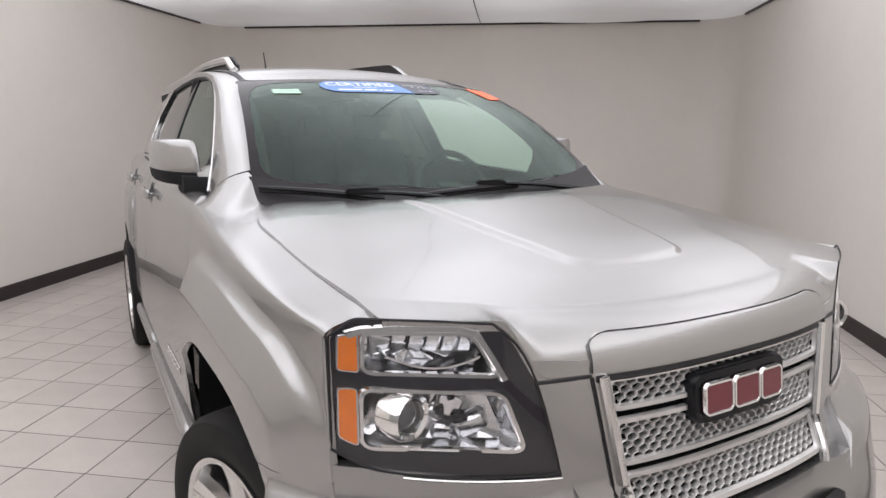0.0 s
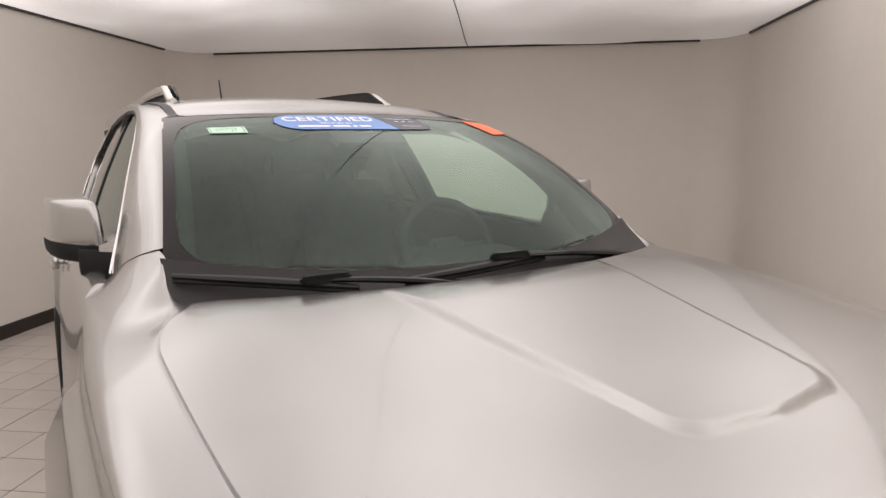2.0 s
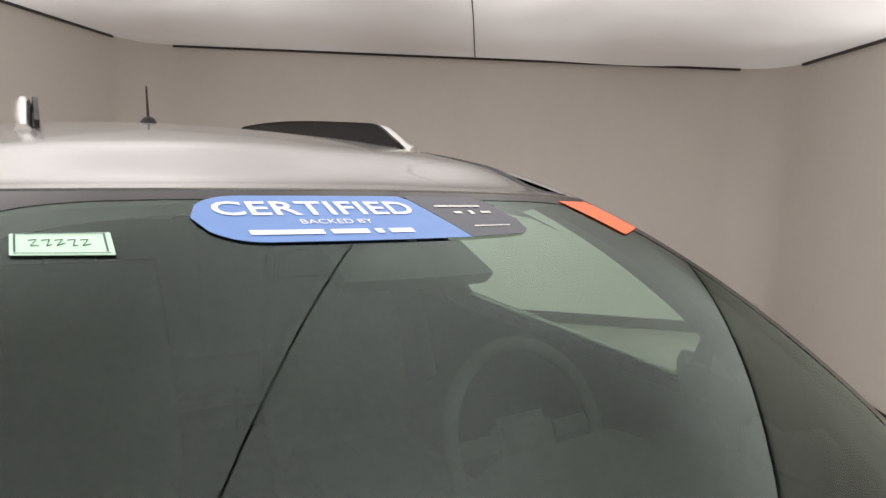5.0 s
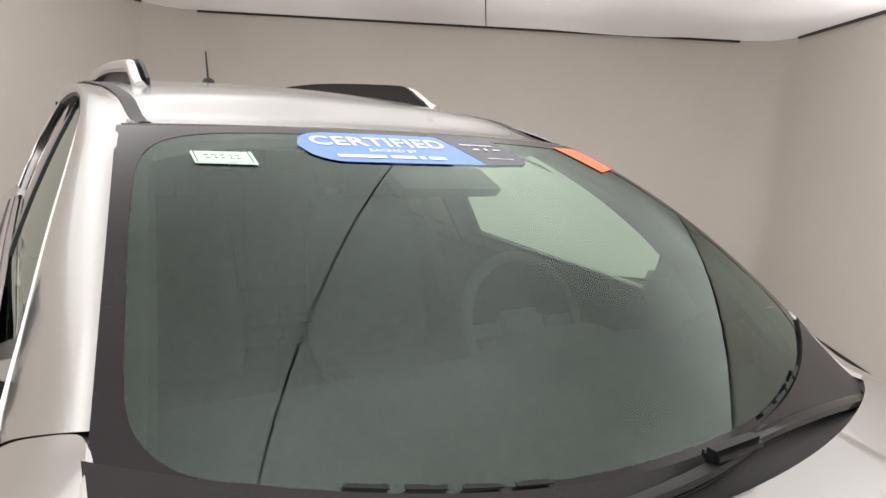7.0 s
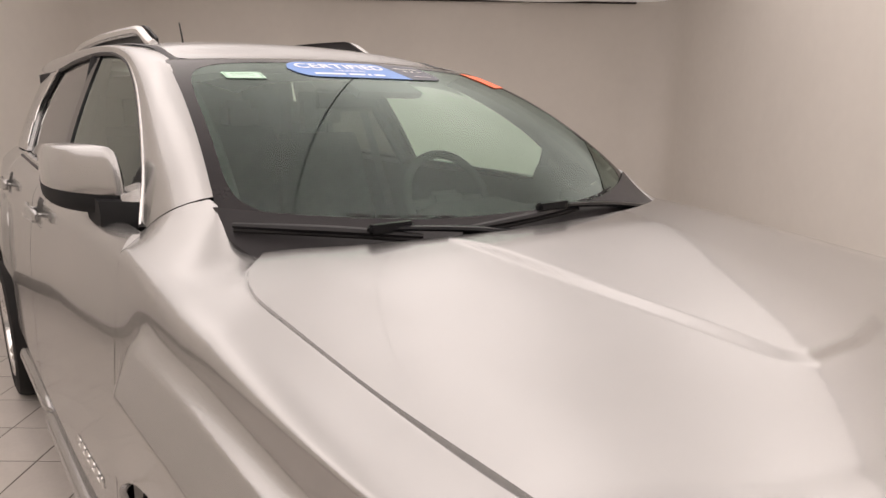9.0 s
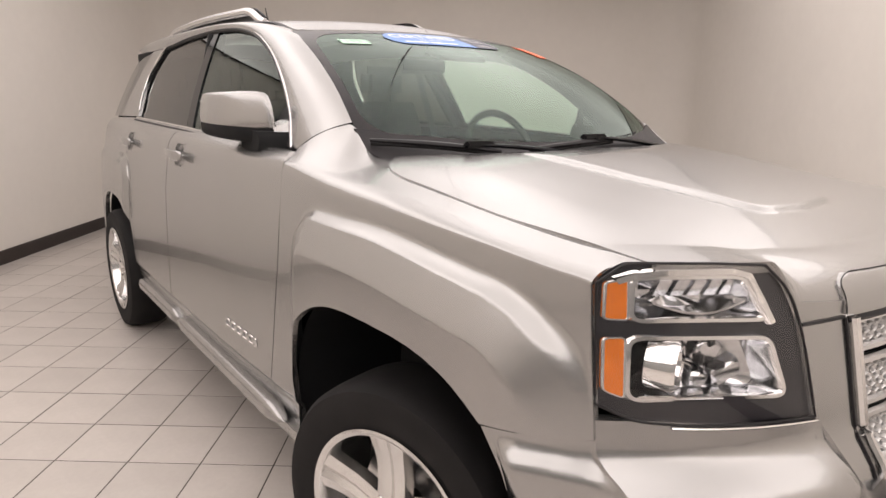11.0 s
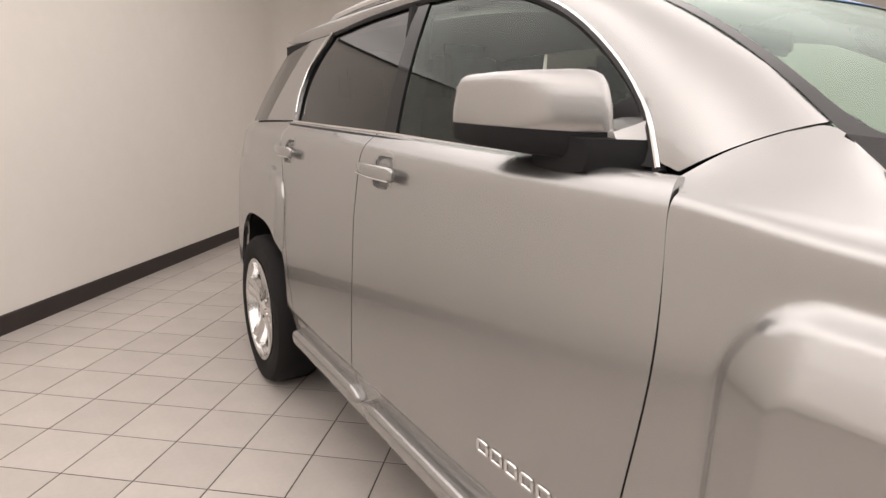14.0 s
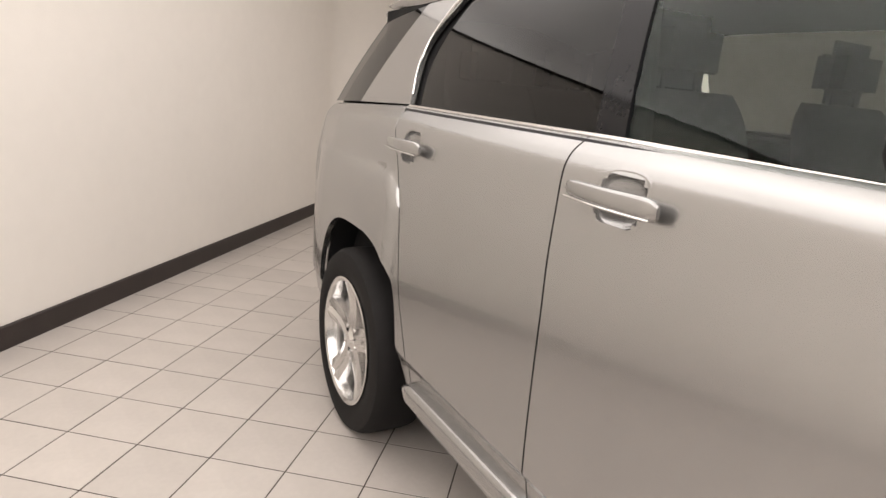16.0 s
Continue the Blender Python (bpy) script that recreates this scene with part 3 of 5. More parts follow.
def side_glass(s):
    """Door windows, their black frames and the bright trim round them."""
    top = curve(WINDOW_TOP)
    low = poly([(0.715, 1.222), (1.76, 1.252), (2.84, 1.266)])

    def mid(y0, y1, name, mat, label):
        def at(u, v):
            yb = y0[0] + (y1[0] - y0[0]) * u
            yt = y0[1] + (y1[1] - y0[1]) * u
            zb = 1.226 + 0.018 * (yb - 0.7)
            zt = hermite([(p[0], p[1]) for p in WINDOW_TOP], yt) - 0.012
            k = step(2.55, 2.84, yb) * 0.07 * math.sin(math.pi * v)
            return on_glass(s, yb + (yt - yb) * v + k, zb + (zt - zb) * v, -0.012)

        bm = grid(at, 24, 12)
        rim(bm, 0.004, (-s, 0, 0))
        part(name, bm, mat, car, label).visible_shadow = False

    mid((0.74, 0.80), (1.77, 1.91), "front_side_window", TINTED, "clear tinted front door glass")
    mid((1.835, 1.975), (2.80, 2.76), "rear_side_window", PRIVACY, "dark privacy glass of the rear door")
    # centre post, black
    bm = grid(lambda u, v: on_glass(s, 1.762 + 0.092 * u + 0.14 * v, 1.246 + 0.43 * v, -0.006), 3, 12)
    rim(bm, 0.02, (-s, 0, 0))
    part("centre_post", bm, GLOSS_BLACK, car)
    # black seal inside the trim, then the bright trim itself
    seal = [on_glass(s, *top(i / 60), -0.004) for i in range(61)]
    part("window_seal", tube(seal, 0.013, 6), BLACK, car)
    bright = [on_glass(s, top(i / 60)[0], top(i / 60)[1] + 0.010, 0.006) for i in range(61)] + [on_glass(s, 2.84 + 0.085 * math.sin(math.pi * k / 12), 1.655 - 0.385 * k / 12, 0.006) for k in range(1, 12)]
    part("window_trim", tube(bright, 0.0050, 6), SATIN, car, "bright chrome trim round the side windows")
    belt = [on_glass(s, *low(i / 40), 0.012) - Vector((0, 0, 0.004)) for i in range(41)]
    part("belt_trim", tube(belt, 0.0058, 6, flat=1.2), SATIN, car, "bright chrome strip under the side windows")
    part("belt_seal", tube([p + Vector((s * 0.012, 0, -0.014)) for p in belt], 0.008, 6), BLACK, car)
    # black sail panel at the mirror
    bm = grid(lambda u, v: on_glass(s, 0.735 + (0.20 - 0.03 * v) * u * (1 - 0.55 * v) + 0.05 * v, 1.232 + 0.12 * v, -0.003), 6, 6)
    rim(bm, 0.01, (-s, 0, 0))
    part("mirror_sail", bm, BLACK, car)


def handle(s, y):
    """A pull handle over its recessed cup."""
    z = HANDLE_Z

    def bowl(u, v):
        a = math.tau * u
        c, d = math.cos(a), math.sin(a)
        n = (abs(c) ** 3 + abs(d) ** 3) ** (1 / 3)
        k = [(1.20, 0.0002), (1.10, 0.0008), (1.02, -0.001), (0.86, -0.010), (0.6, -0.015), (0.02, -0.017)]
        i = min(int(v * 5), 4)
        w = v * 5 - i
        q, o = k[i][0] * (1 - w) + k[i + 1][0] * w, k[i][1] * (1 - w) + k[i + 1][1] * w
        return on_side(s, y + 0.064 * q * c / n, z + 0.050 * q * d / n, o)

    part("handle_cup", grid(bowl, 40, 10), PAINT, car, "rounded recess behind a door handle", 60)
    bm = bmesh.new()
    rows = []
    n = 14
    for i in range(25):
        u = i / 24
        end = max(0.0, 1 - abs(2 * u - 1) ** 7) ** 0.5
        out = 0.024 + 0.012 * math.sin(math.pi * u)
        h = (0.0235 - 0.007 * u) * (0.45 + 0.55 * end)
        c = on_side(s, y - 0.122 + 0.25 * u, z + 0.004 - 0.008 * (0.5 - u))
        ring = []
        for k in range(n):
            a = k * math.tau / n
            ca, sa = math.cos(a), math.sin(a)
            ring.append(bm.verts.new(c + Vector((s * (out + 0.011 * (0.4 + 0.6 * end) * math.copysign(abs(ca) ** 0.6, ca)), 0, h * math.copysign(abs(sa) ** 0.6, sa)))))
        rows.append(ring)
    for a, b in zip(rows, rows[1:]):
        for k in range(n):
            bm.faces.new((a[k], a[(k + 1) % n], b[(k + 1) % n], b[k]))
    bm.faces.new(rows[0])
    bm.faces.new(rows[-1])
    for e in (0.16, 0.84):
        c = on_side(s, y - 0.122 + 0.25 * e, z)
        box((0.022, 0.014, 0.014), c + Vector((s * 0.008, 0, 0)), 0.004, 1, bm)
    ob = part("door_handle", bm, PAINT, car, "silver pull handle with a bright end")
    edge = [on_side(s, y - 0.114 + 0.234 * i / 12, z - 0.016 + 0.006 * i / 12, 0.033 + 0.011 * math.sin(math.pi * i / 12)) for i in range(13)]
    part("handle_strip", tube(edge, 0.0026, 6), SATIN, ob, "bright strip along the handle")


def sill(s):
    for y0, y1 in ((0.56, 1.70), (1.75, 2.45)):
        def at(u, v):
            a = math.tau * v
            k = min(1.0, 12 * u, 12 * (1 - u)) ** 0.5
            c, d = math.cos(a), math.sin(a)
            return Vector((s * (0.908 + 0.012 * u + 0.030 * math.copysign(abs(c) ** 0.7, c) * (0.3 + 0.7 * k)), y0 + (y1 - y0) * u, 0.382 + 0.012 * u + 0.034 * math.copysign(abs(d) ** 0.8, d) * k))
        part("sill_moulding", grid(at, 60, 20), PAINT, car, "rounded silver sill moulding", 70)

    def low(u, v):
        return Vector((s * (0.905 - 0.11 * v * v), 0.47 + 1.98 * u, 0.375 - 0.16 * v))
    bm = grid(low, 10, 5)
    rim(bm, 0.03, (-s, 0, 0))
    part("rocker_panel", bm, PAINT, car)


def mirror(s):
    """Door mirror swept back along the window: silver cap, black lower shell, foot and glass."""
    foot = [(0.780, 0.796), (0.896, 0.940), (0.926, 1.060), (0.922, 1.225), (0.800, 1.105)]
    if s > 0:  # this one stands squarer to the body
        foot = [(0.784, 0.796), (0.925, 0.832), (1.000, 0.890), (1.010, 0.985), (0.835, 0.945)]
    line = rounded(foot, 0.058, 8)
    cx, cy = (0.865, 1.020) if s < 0 else (0.905, 0.890)

    def ring(bm, z_in, z_out, grow):
        row = []
        for a, b in line:
            k = min(1.0, max(0.0, (a + b - 1.60) / 0.55))
            row.append(bm.verts.new((s * (cx + (a - cx) * grow), cy + (b - cy) * grow, z_in + (z_out - z_in) * k)))
        return row

    def stack(levels):
        bm = bmesh.new()
        rows = [ring(bm, *q) for q in levels]
        for p, q in zip(rows, rows[1:]):
            for i in range(len(p)):
                j = (i + 1) % len(p)
                bm.faces.new((p[i], p[j], q[j], q[i]))
        bm.faces.new(rows[0])
        bm.faces.new(rows[-1])
        return bm

    cap = stack([(1.286, 1.298, 0.975), (1.289, 1.301, 1.0), (1.318, 1.326, 0.99), (1.350, 1.354, 0.962), (1.376, 1.377, 0.925), (1.393, 1.391, 0.87), (1.402, 1.398, 0.78), (1.406, 1.401, 0.6), (1.407, 1.402, 0.2)])
    ob = part("mirror", cap, PAINT, car, "door mirror with a silver cap and black underside", 40)
    low = stack([(1.234, 1.256, 0.66), (1.236, 1.256, 0.84), (1.248, 1.263, 0.95), (1.268, 1.280, 0.985), (1.286, 1.298, 0.985)])
    part("mirror_shell", low, DASH, ob, "black lower shell", 40)

    def foot_at(u, v):
        a = math.tau * v
        c, d = math.cos(a), math.sin(a)
        return Vector((s * (0.745 + 0.10 * u), 0.820 + 0.09 * u + (0.095 - 0.010 * u) * math.copysign(abs(c) ** 0.5, c), 1.238 + 0.008 * u + (0.048 - 0.012 * u) * math.copysign(abs(d) ** 0.5, d)))

    stalk = grid(foot_at, 20, 8)
    bmesh.ops.holes_fill(stalk, edges=[e for e in stalk.edges if e.is_boundary])
    part("mirror_foot", stalk, DASH, ob)
    pane = grid(lambda u, v: Vector((s * (cx - 0.05 + 0.105 * u), (1.103 if s < 0 else 0.945) + (0.075 if s < 0 else 0.024) * u, 1.300 + 0.075 * v)), 4, 4)
    part("mirror_glass", pane, CHROME, ob, "mirror glass")
    # bright wedge between the cap and the window corner
    wedge = bmesh.new()
    rows = []
    for x, y0, y1, z0, z1 in ((0.742, 0.745, 0.835, 1.278, 1.322), (0.770, 0.765, 0.860, 1.276, 1.308), (0.800, 0.800, 0.880, 1.274, 1.290)):
        rows.append([wedge.verts.new((s * x, y, z)) for y, z in ((y0, z0), (y1, z0), (y1, z1), (y0 + 0.012, z1))])
    for p, q in zip(rows, rows[1:]):
        for i in range(4):
            j = (i + 1) % 4
            wedge.faces.new((p[i], p[j], q[j], q[i]))
    wedge.faces.new(rows[0])
    wedge.faces.new(rows[-1])
    part("mirror_wedge", wedge, PAINT, ob, "silver wedge at the mirror's root", 30)


def nose_low(x):
    """Height of the bonnet's lower front edge: over the grille, then stepping up over the lamps."""
    return 1.013 + 0.112 * step(0.455, 0.535, abs(x))


def nose_at(x, t):
    """The rounded nose: t from the front edge (0) up to the bonnet's flat (1)."""
    z = nose_low(x)
    a = on_front(x, z)
    y = a.y + 0.13
    c = Vector((x, y, hood_z(x, y)))
    k = Vector((x, front_y(x, hood_z(x, y)) - 0.004, hood_z(x, y) - 0.012))
    return a * (1 - t) ** 2 + k * 2 * t * (1 - t) + c * t * t


def hood():
    """Bonnet with its raised centre, rounded down at the nose."""
    def half(y):
        return hermite([(-0.85, 0.66), (-0.5, 0.715), (-0.3, 0.731), (0.0, 0.748), (0.10, 0.751), (0.17, 0.742), (0.235, 0.716), (0.278, 0.676), (0.34, 0.640)], y)

    def at(u, v):
        x = 2 * u - 1
        px = x * 0.70
        for _ in range(3):
            n, rear = nose_at(px, 1.0), hood_rear(px)
            y = n.y + (rear - n.y) * max(0.0, (v - 0.2) / 0.8)
            px = x * half(y)
        if v <= 0.2:
            return nose_at(px, v / 0.2)
        return Vector((px, y, hood_z(px, y)))

    bm = grid(at, 190, 140)
    rim(bm, 0.02, (0, 0.1, -1))
    return part("hood", bm, PAINT, car, "silver bonnet with a raised centre", 60)


def nose():
    """The plate above the grille, standing a little off the bonnet's nose."""
    def lip(u, v):
        x = (2 * u - 1) * (0.372 - 0.004 * v - 0.03 * max(0.0, v - 0.6) ** 2 / 0.16)
        return nose_at(x, 0.02 + 0.50 * v) + Vector((0, -0.007, 0.002))

    bm = grid(lip, 40, 10)
    rim(bm, 0.012, (0, 1, -0.3))
    part("grille_lip", bm, PAINT, car, "silver plate over the grille", 60)
    border = [(0, v / 6) for v in range(5)] + [(0.004, 0.80), (0.012, 0.92), (0.03, 0.995)] + [(0.03 + 0.94 * k / 30, 1) for k in range(1, 31)] + [(0.988, 0.92), (0.996, 0.80)] + [(1, v / 6) for v in (4, 3, 2, 1, 0)]
    part("lip_seam", tube([lip(*q) + Vector((0, 0.002, 0.001)) for q in border], 0.0013, 6), DARK, car)


for s in (-1, 1):
    fender(s)
    front_door(s)
    rear_door(s)
    quarter(s)
    cab_side(s)
    rear_pillar(s)
    side_glass(s)
    for y in HANDLES:
        handle(s, y)
    sill(s)
    mirror(s)
hood()
nose()


def front_mask():
    """Painted bumper face with openings left for lamps and grille: the strips round them."""
    # strip between lamp and grille, each side, and the bumper below
    for s in (-1, 1):
        f = coons(poly([(0.280, 0.70), (0.434, 0.70)]), poly([(0.345, 1.04), (0.486, 1.05)]), poly([(0.280, 0.70), (0.345, 1.04)]), poly([(0.434, 0.70), (0.435, 0.83), (0.470, 1.0), (0.486, 1.05)]))
        bm = grid(lambda u, v: on_front(s * f(u, v)[0], f(u, v)[1]), 6, 14)
        rim(bm, 0.02, (0, 1, 0))
        part("front_cheek", bm, PAINT, car)
        line = [on_front(s * (0.372 + 0.100 * i / 8), 1.012 - 0.004 * i / 8, 0.001) for i in range(9)]
        part("hood_joint", tube(line, 0.0035, 6), BLACK, car)

    def low(u, v):
        x = (2 * u - 1) * 0.806
        ztop = 0.70 + 0.130 * step(0.385, 0.425, abs(x)) + 0.02 * step(0.5, 0.75, abs(x))
        z = 0.24 + (ztop - 0.24) * v
        ax = abs(x)
        y = front_y(x, z) - 0.052 * step(0.785, 0.735, z) * step(0.25, 0.50, abs(x)) - 0.014 * step(0.70, 0.55, z) + 0.10 * step(0.45, 0.24, z)
        return Vector((x, y, z))

    bm = grid(low, 70, 48)
    rim(bm, 0.03, (0, 1, 0))
    part("front_bumper", bm, PAINT, car, "silver front bumper", 50)
    for s in (-1, 1):
        f = coons(poly([(-0.62, 0.28), (-0.47, 0.30)]), poly([(-0.577, 0.838), (-0.575, 0.8195), (-0.376, 0.7835)]), poly([(-0.62, 0.28), (-0.61, 0.6), (-0.577, 0.838)]), poly([(-0.47, 0.30)] + [arch(0.0, a) for a in (4, 10, 16, 24, 32, 40)] + [(-0.376, 0.7835)]))
        
        def at(u, v):
            y, z = f(u, v)
            face = Vector((s * 0.806, front_y(0.806, z) - 0.052 * step(0.785, 0.735, z) - 0.014 * step(0.70, 0.55, z) + 0.10 * step(0.45, 0.24, z), z))
            ledge = Vector((s * 0.030 * step(0.785, 0.735, z) * step(1.0, 0.7, u), 0, 0))
            return (on_side(s, y, z) + ledge).lerp(face, step(0.45, 0.0, u))

        bm = grid(at, 30, 40)
        rim(bm, 0.02, (-s, 0, 0))
        part("bumper_corner", bm, PAINT, car)


front_mask()


def roof():
    def at(u, v):
        x = (2 * u - 1) * 0.578
        y0 = shield(x, 1.0)[1] + 0.006
        y = y0 + (3.62 - y0) * v
        z = hermite(ROOF_Z, y) - 0.115 * x * x - 0.05 * max(0, abs(x) - 0.45)
        zs = shield(x, 1.0)[2] + 0.004
        k = step(0.12, 0.0, v)
        return Vector((x, y, z * (1 - k) + zs * k))

    bm = grid(at, 40, 60)
    rim(bm, 0.015, (0, 0, -1))
    part("roof", bm, PAINT, car, angle=60)
    for s in (-1, 1):
        pts = [Vector((s * 0.535, 1.115 + 2.4 * i / 40, 0)) for i in range(41)]
        for p in pts:
            k = step(1.40, 1.115, p.y)
            p.z = (hermite(ROOF_Z, p.y) - 0.115 * 0.286 - 0.003) * (1 - k) + (shield(0.535, 1.0)[2] + 0.002) * k
        part("roof_ditch_strip", tube(pts, 0.017, 6, flat=0.3), BLACK, car, "dark plastic strip in the roof gutter")


roof()


def windscreen():
    bm = grid(lambda u, v: Vector(shield((2 * u - 1) * screen_half(v), v)), 48, 28)
    rim(bm, 0.005, (0, 0.5, -0.8))
    ws = part("windscreen", bm, SCREEN, car, "greenish windscreen with stickers along its top", 60)

    # black printed border, from the edge of the pane (0) to its rounded inner line (1)
    def ring(u, v):
        a = math.tau * u
        c, d = math.cos(a), math.sin(a)
        m = max(abs(c), abs(d))
        n = (abs(c) ** 8 + abs(d) ** 8) ** (1 / 8)
        c2, d2 = c / n, d / n
        ix, iv = 0.960 * c2, 0.42 + (0.385 if d2 < 0 else 0.545) * d2
        if d2 < 0:
            iv += 0.045 * (1 - c2 * c2) * abs(d2) ** 4
        else:
            ix -= 0.045 * c2 * d2 ** 3
        cx, cv = (c / m) * (1 - v) + ix * v, (0.5 + 0.5 * d / m) * (1 - v) + iv * v
        x = cx * screen_half(cv)
        p = Vector(shield(x, cv))
        out = (Vector(shield(x + 0.01, cv)) - p).cross(Vector(shield(x, cv + 0.01)) - p).normalized()
        return p + out * 0.0009

    part("border_print", grid(ring, 200, 10), FRIT, ws, "black printed border of the glass")
    return ws


ws = windscreen()
ws.visible_shadow = False


# ---- wheels ----
ALLOY = material("bright_alloy", (0.72, 0.71, 0.70), 0.20, 1.0, 0.05, 12.0)

def wheel(s, y):
    """Five-spoke bright alloy with a black tyre."""
    R = 0.36
    ob = new("wheel")
    ob.parent = car
    ob.location = (s * (0.80 if y == 0 else 0.842), y, R)
    if y == 0:
        ob.rotation_euler = (0, 0, radians(17))  # steered
    tagged(ob, "five-spoke bright alloy wheel with a black tyre")
    grow = R / 0.352
    prof = [(0.236, -0.10), (0.30, -0.117), (0.335, -0.108), (0.349, -0.085), (0.352, -0.05), (0.352, 0.05), (0.349, 0.085), (0.335, 0.108), (0.30, 0.117), (0.262, 0.110), (0.236, 0.10)]
    t = lathe([(r * grow, s * a) for r, a in prof], 64)
    part("tyre", t, RUBBER, ob, "black rubber tyre")
    hoop = lathe([(r * grow, s * a) for r, a in [(0.236, 0.10), (0.243, 0.106), (0.243, 0.112), (0.236, 0.114), (0.226, 0.108), (0.220, 0.09), (0.212, 0.02), (0.205, -0.09)]], 64)
    part("rim", hoop, ALLOY, ob, "bright rim")
    bm = bmesh.new()
    for k in range(5):
        a = k * math.tau / 5 + 0.3
        rows = []
        for i in range(9):
            u = i / 8
            r = 0.045 + 0.190 * u
            half = (0.040 + 0.008 * math.cos(math.pi * u) + 0.030 * u * u)
            out = 0.085 - 0.012 * math.sin(math.pi * u) + 0.018 * u
            row = []
            for w, o in ((-1, -0.03), (-0.92, 0.0), (-0.35, 0.006), (0, -0.002), (0.35, 0.006), (0.92, 0.0), (1, -0.03)):
                q = half * w
                row.append(bm.verts.new((s * (out + o), r * math.cos(a) - q * math.sin(a), r * math.sin(a) + q * math.cos(a))))
            rows.append(row)
        for p, q in zip(rows, rows[1:]):
            for i in range(6):
                bm.faces.new((p[i], p[i + 1], q[i + 1], q[i]))
    part("spokes", bm, ALLOY, ob, "five broad bright spokes", 30)
    part("hub_cap", lathe([(0.0, s * 0.098), (0.024, s * 0.097), (0.031, s * 0.09), (0.07, s * 0.078), (0.075, s * 0.05)], 32), CHROME, ob)
    for k in range(5):
        a = k * math.tau / 5 + 0.3 + math.tau / 10
        n = lathe([(0.0, s * 0.092), (0.009, s * 0.09), (0.011, s * 0.07)], 10)
        bmesh.ops.translate(n, vec=(0, 0.057 * math.cos(a), 0.057 * math.sin(a)), verts=n.verts)
        part("lug_nut", n, CHROME, ob)
    part("brake_disc", lathe([(0.05, s * 0.0), (0.16, s * 0.0), (0.16, s * -0.03), (0.05, s * -0.03)], 40), SATIN, ob)
    part("wheel_back", lathe([(0.0, s * -0.07), (0.21, s * -0.07)], 32), DARK, ob)


def well(s, y):
    """Black liner of the wheel house."""
    bm = grid(lambda u, v: Vector((s * (0.892 - 0.377 * v), *arch(y, 180 * u, 0.485 if y == 0 else 0.44, 0.51 if y == 0 else 0.445))), 30, 3)
    part("wheel_liner", bm, DASH, car)
    bm = grid(lambda u, v: Vector((s * 0.52, y - 0.5 + u, 0.1 + 0.85 * v)), 2, 2)
    part("wheel_house_wall", bm, DARK, car)


for s in (-1, 1):
    for y in (0.0, REAR_AXLE):
        wheel(s, y)
        well(s, y)
part("underbody", box((1.3, 4.0, 0.12), (0, 1.5, 0.30), 0.02), DARK, car)


# ---- windscreen fittings ----
def on_screen(x, v, out=0.0):
    """A point on the windscreen, raised off its outer face."""
    a = Vector(shield(x, v))
    dx = Vector(shield(x + 0.01, v)) - a
    dv = Vector(shield(x, v + 0.01)) - a
    return a + dx.cross(dv).normalized() * out


def screen_card(name, outline, mat, label, parent, out=0.0028, thick=0.0008):
    """A sticker that follows the glass: a fine outline filled by strips."""
    bm = bmesh.new()
    xs = [p[0] for p in outline]
    lo, hi, n = min(xs), max(xs), 28
    loop = outline + [outline[0]]

    def span(x):
        hit = []
        for (xa, va), (xb, vb) in zip(loop, loop[1:]):
            if (xa - x) * (xb - x) <= 0 and xa != xb:
                hit.append(va + (vb - va) * (x - xa) / (xb - xa))
        return (min(hit), max(hit)) if hit else (0.9, 0.9)

    cols = []
    for i in range(n + 1):
        x = lo + (hi - lo) * min(max(i / n, 1e-4), 1 - 1e-4)
        a, b = span(x)
        cols.append([bm.verts.new(on_screen(x, a + (b - a) * k / 4, out)) for k in range(5)])
    for p, q in zip(cols, cols[1:]):
        for k in range(4):
            bm.faces.new((p[k], q[k], q[k + 1], p[k + 1]))
    rim(bm, thick, (0, 0.5, -0.85))
    return part(name, bm, mat, parent, label)


def lettering(text, size, place, weight=0.0):
    """Raised letters from the built-in font, laid by place(a, b)."""
    c = bpy.data.curves.new("lettering", "FONT")
    c.body, c.size, c.align_x, c.resolution_u = text, size, "CENTER", 3
    c.offset, c.space_character = weight, 1.0 + 2.6 * weight / size
    ob = bpy.data.objects.new("lettering", c)
    scene.collection.objects.link(ob)
    me = bpy.data.meshes.new_from_object(ob.evaluated_get(bpy.context.evaluated_depsgraph_get()))
    bpy.data.objects.remove(ob)
    bm = bmesh.new()
    bm.from_mesh(me)
    bpy.data.meshes.remove(me)
    bmesh.ops.triangulate(bm, faces=bm.faces[:])
    for v in bm.verts:
        v.co = place(v.co.x, v.co.y)
    return bm


GLASS_H = 0.94  # length of the glass slope


def screen_text(text, size, cx, cv, mat, parent, weight=0.0, squeeze=1.0):
    bm = lettering(text, size, lambda a, b: on_screen(cx + a * squeeze, cv + b / GLASS_H, 0.0040), weight)
    part("lettering", bm, mat, parent)


def screen_bar(x0, x1, v0, v1, mat, parent, name="print_bar"):
    bm = grid(lambda a, b: on_screen(x0 + (x1 - x0) * a, v0 + (v1 - v0) * b, 0.0040), 4, 1)
    part(name, bm, mat, parent)


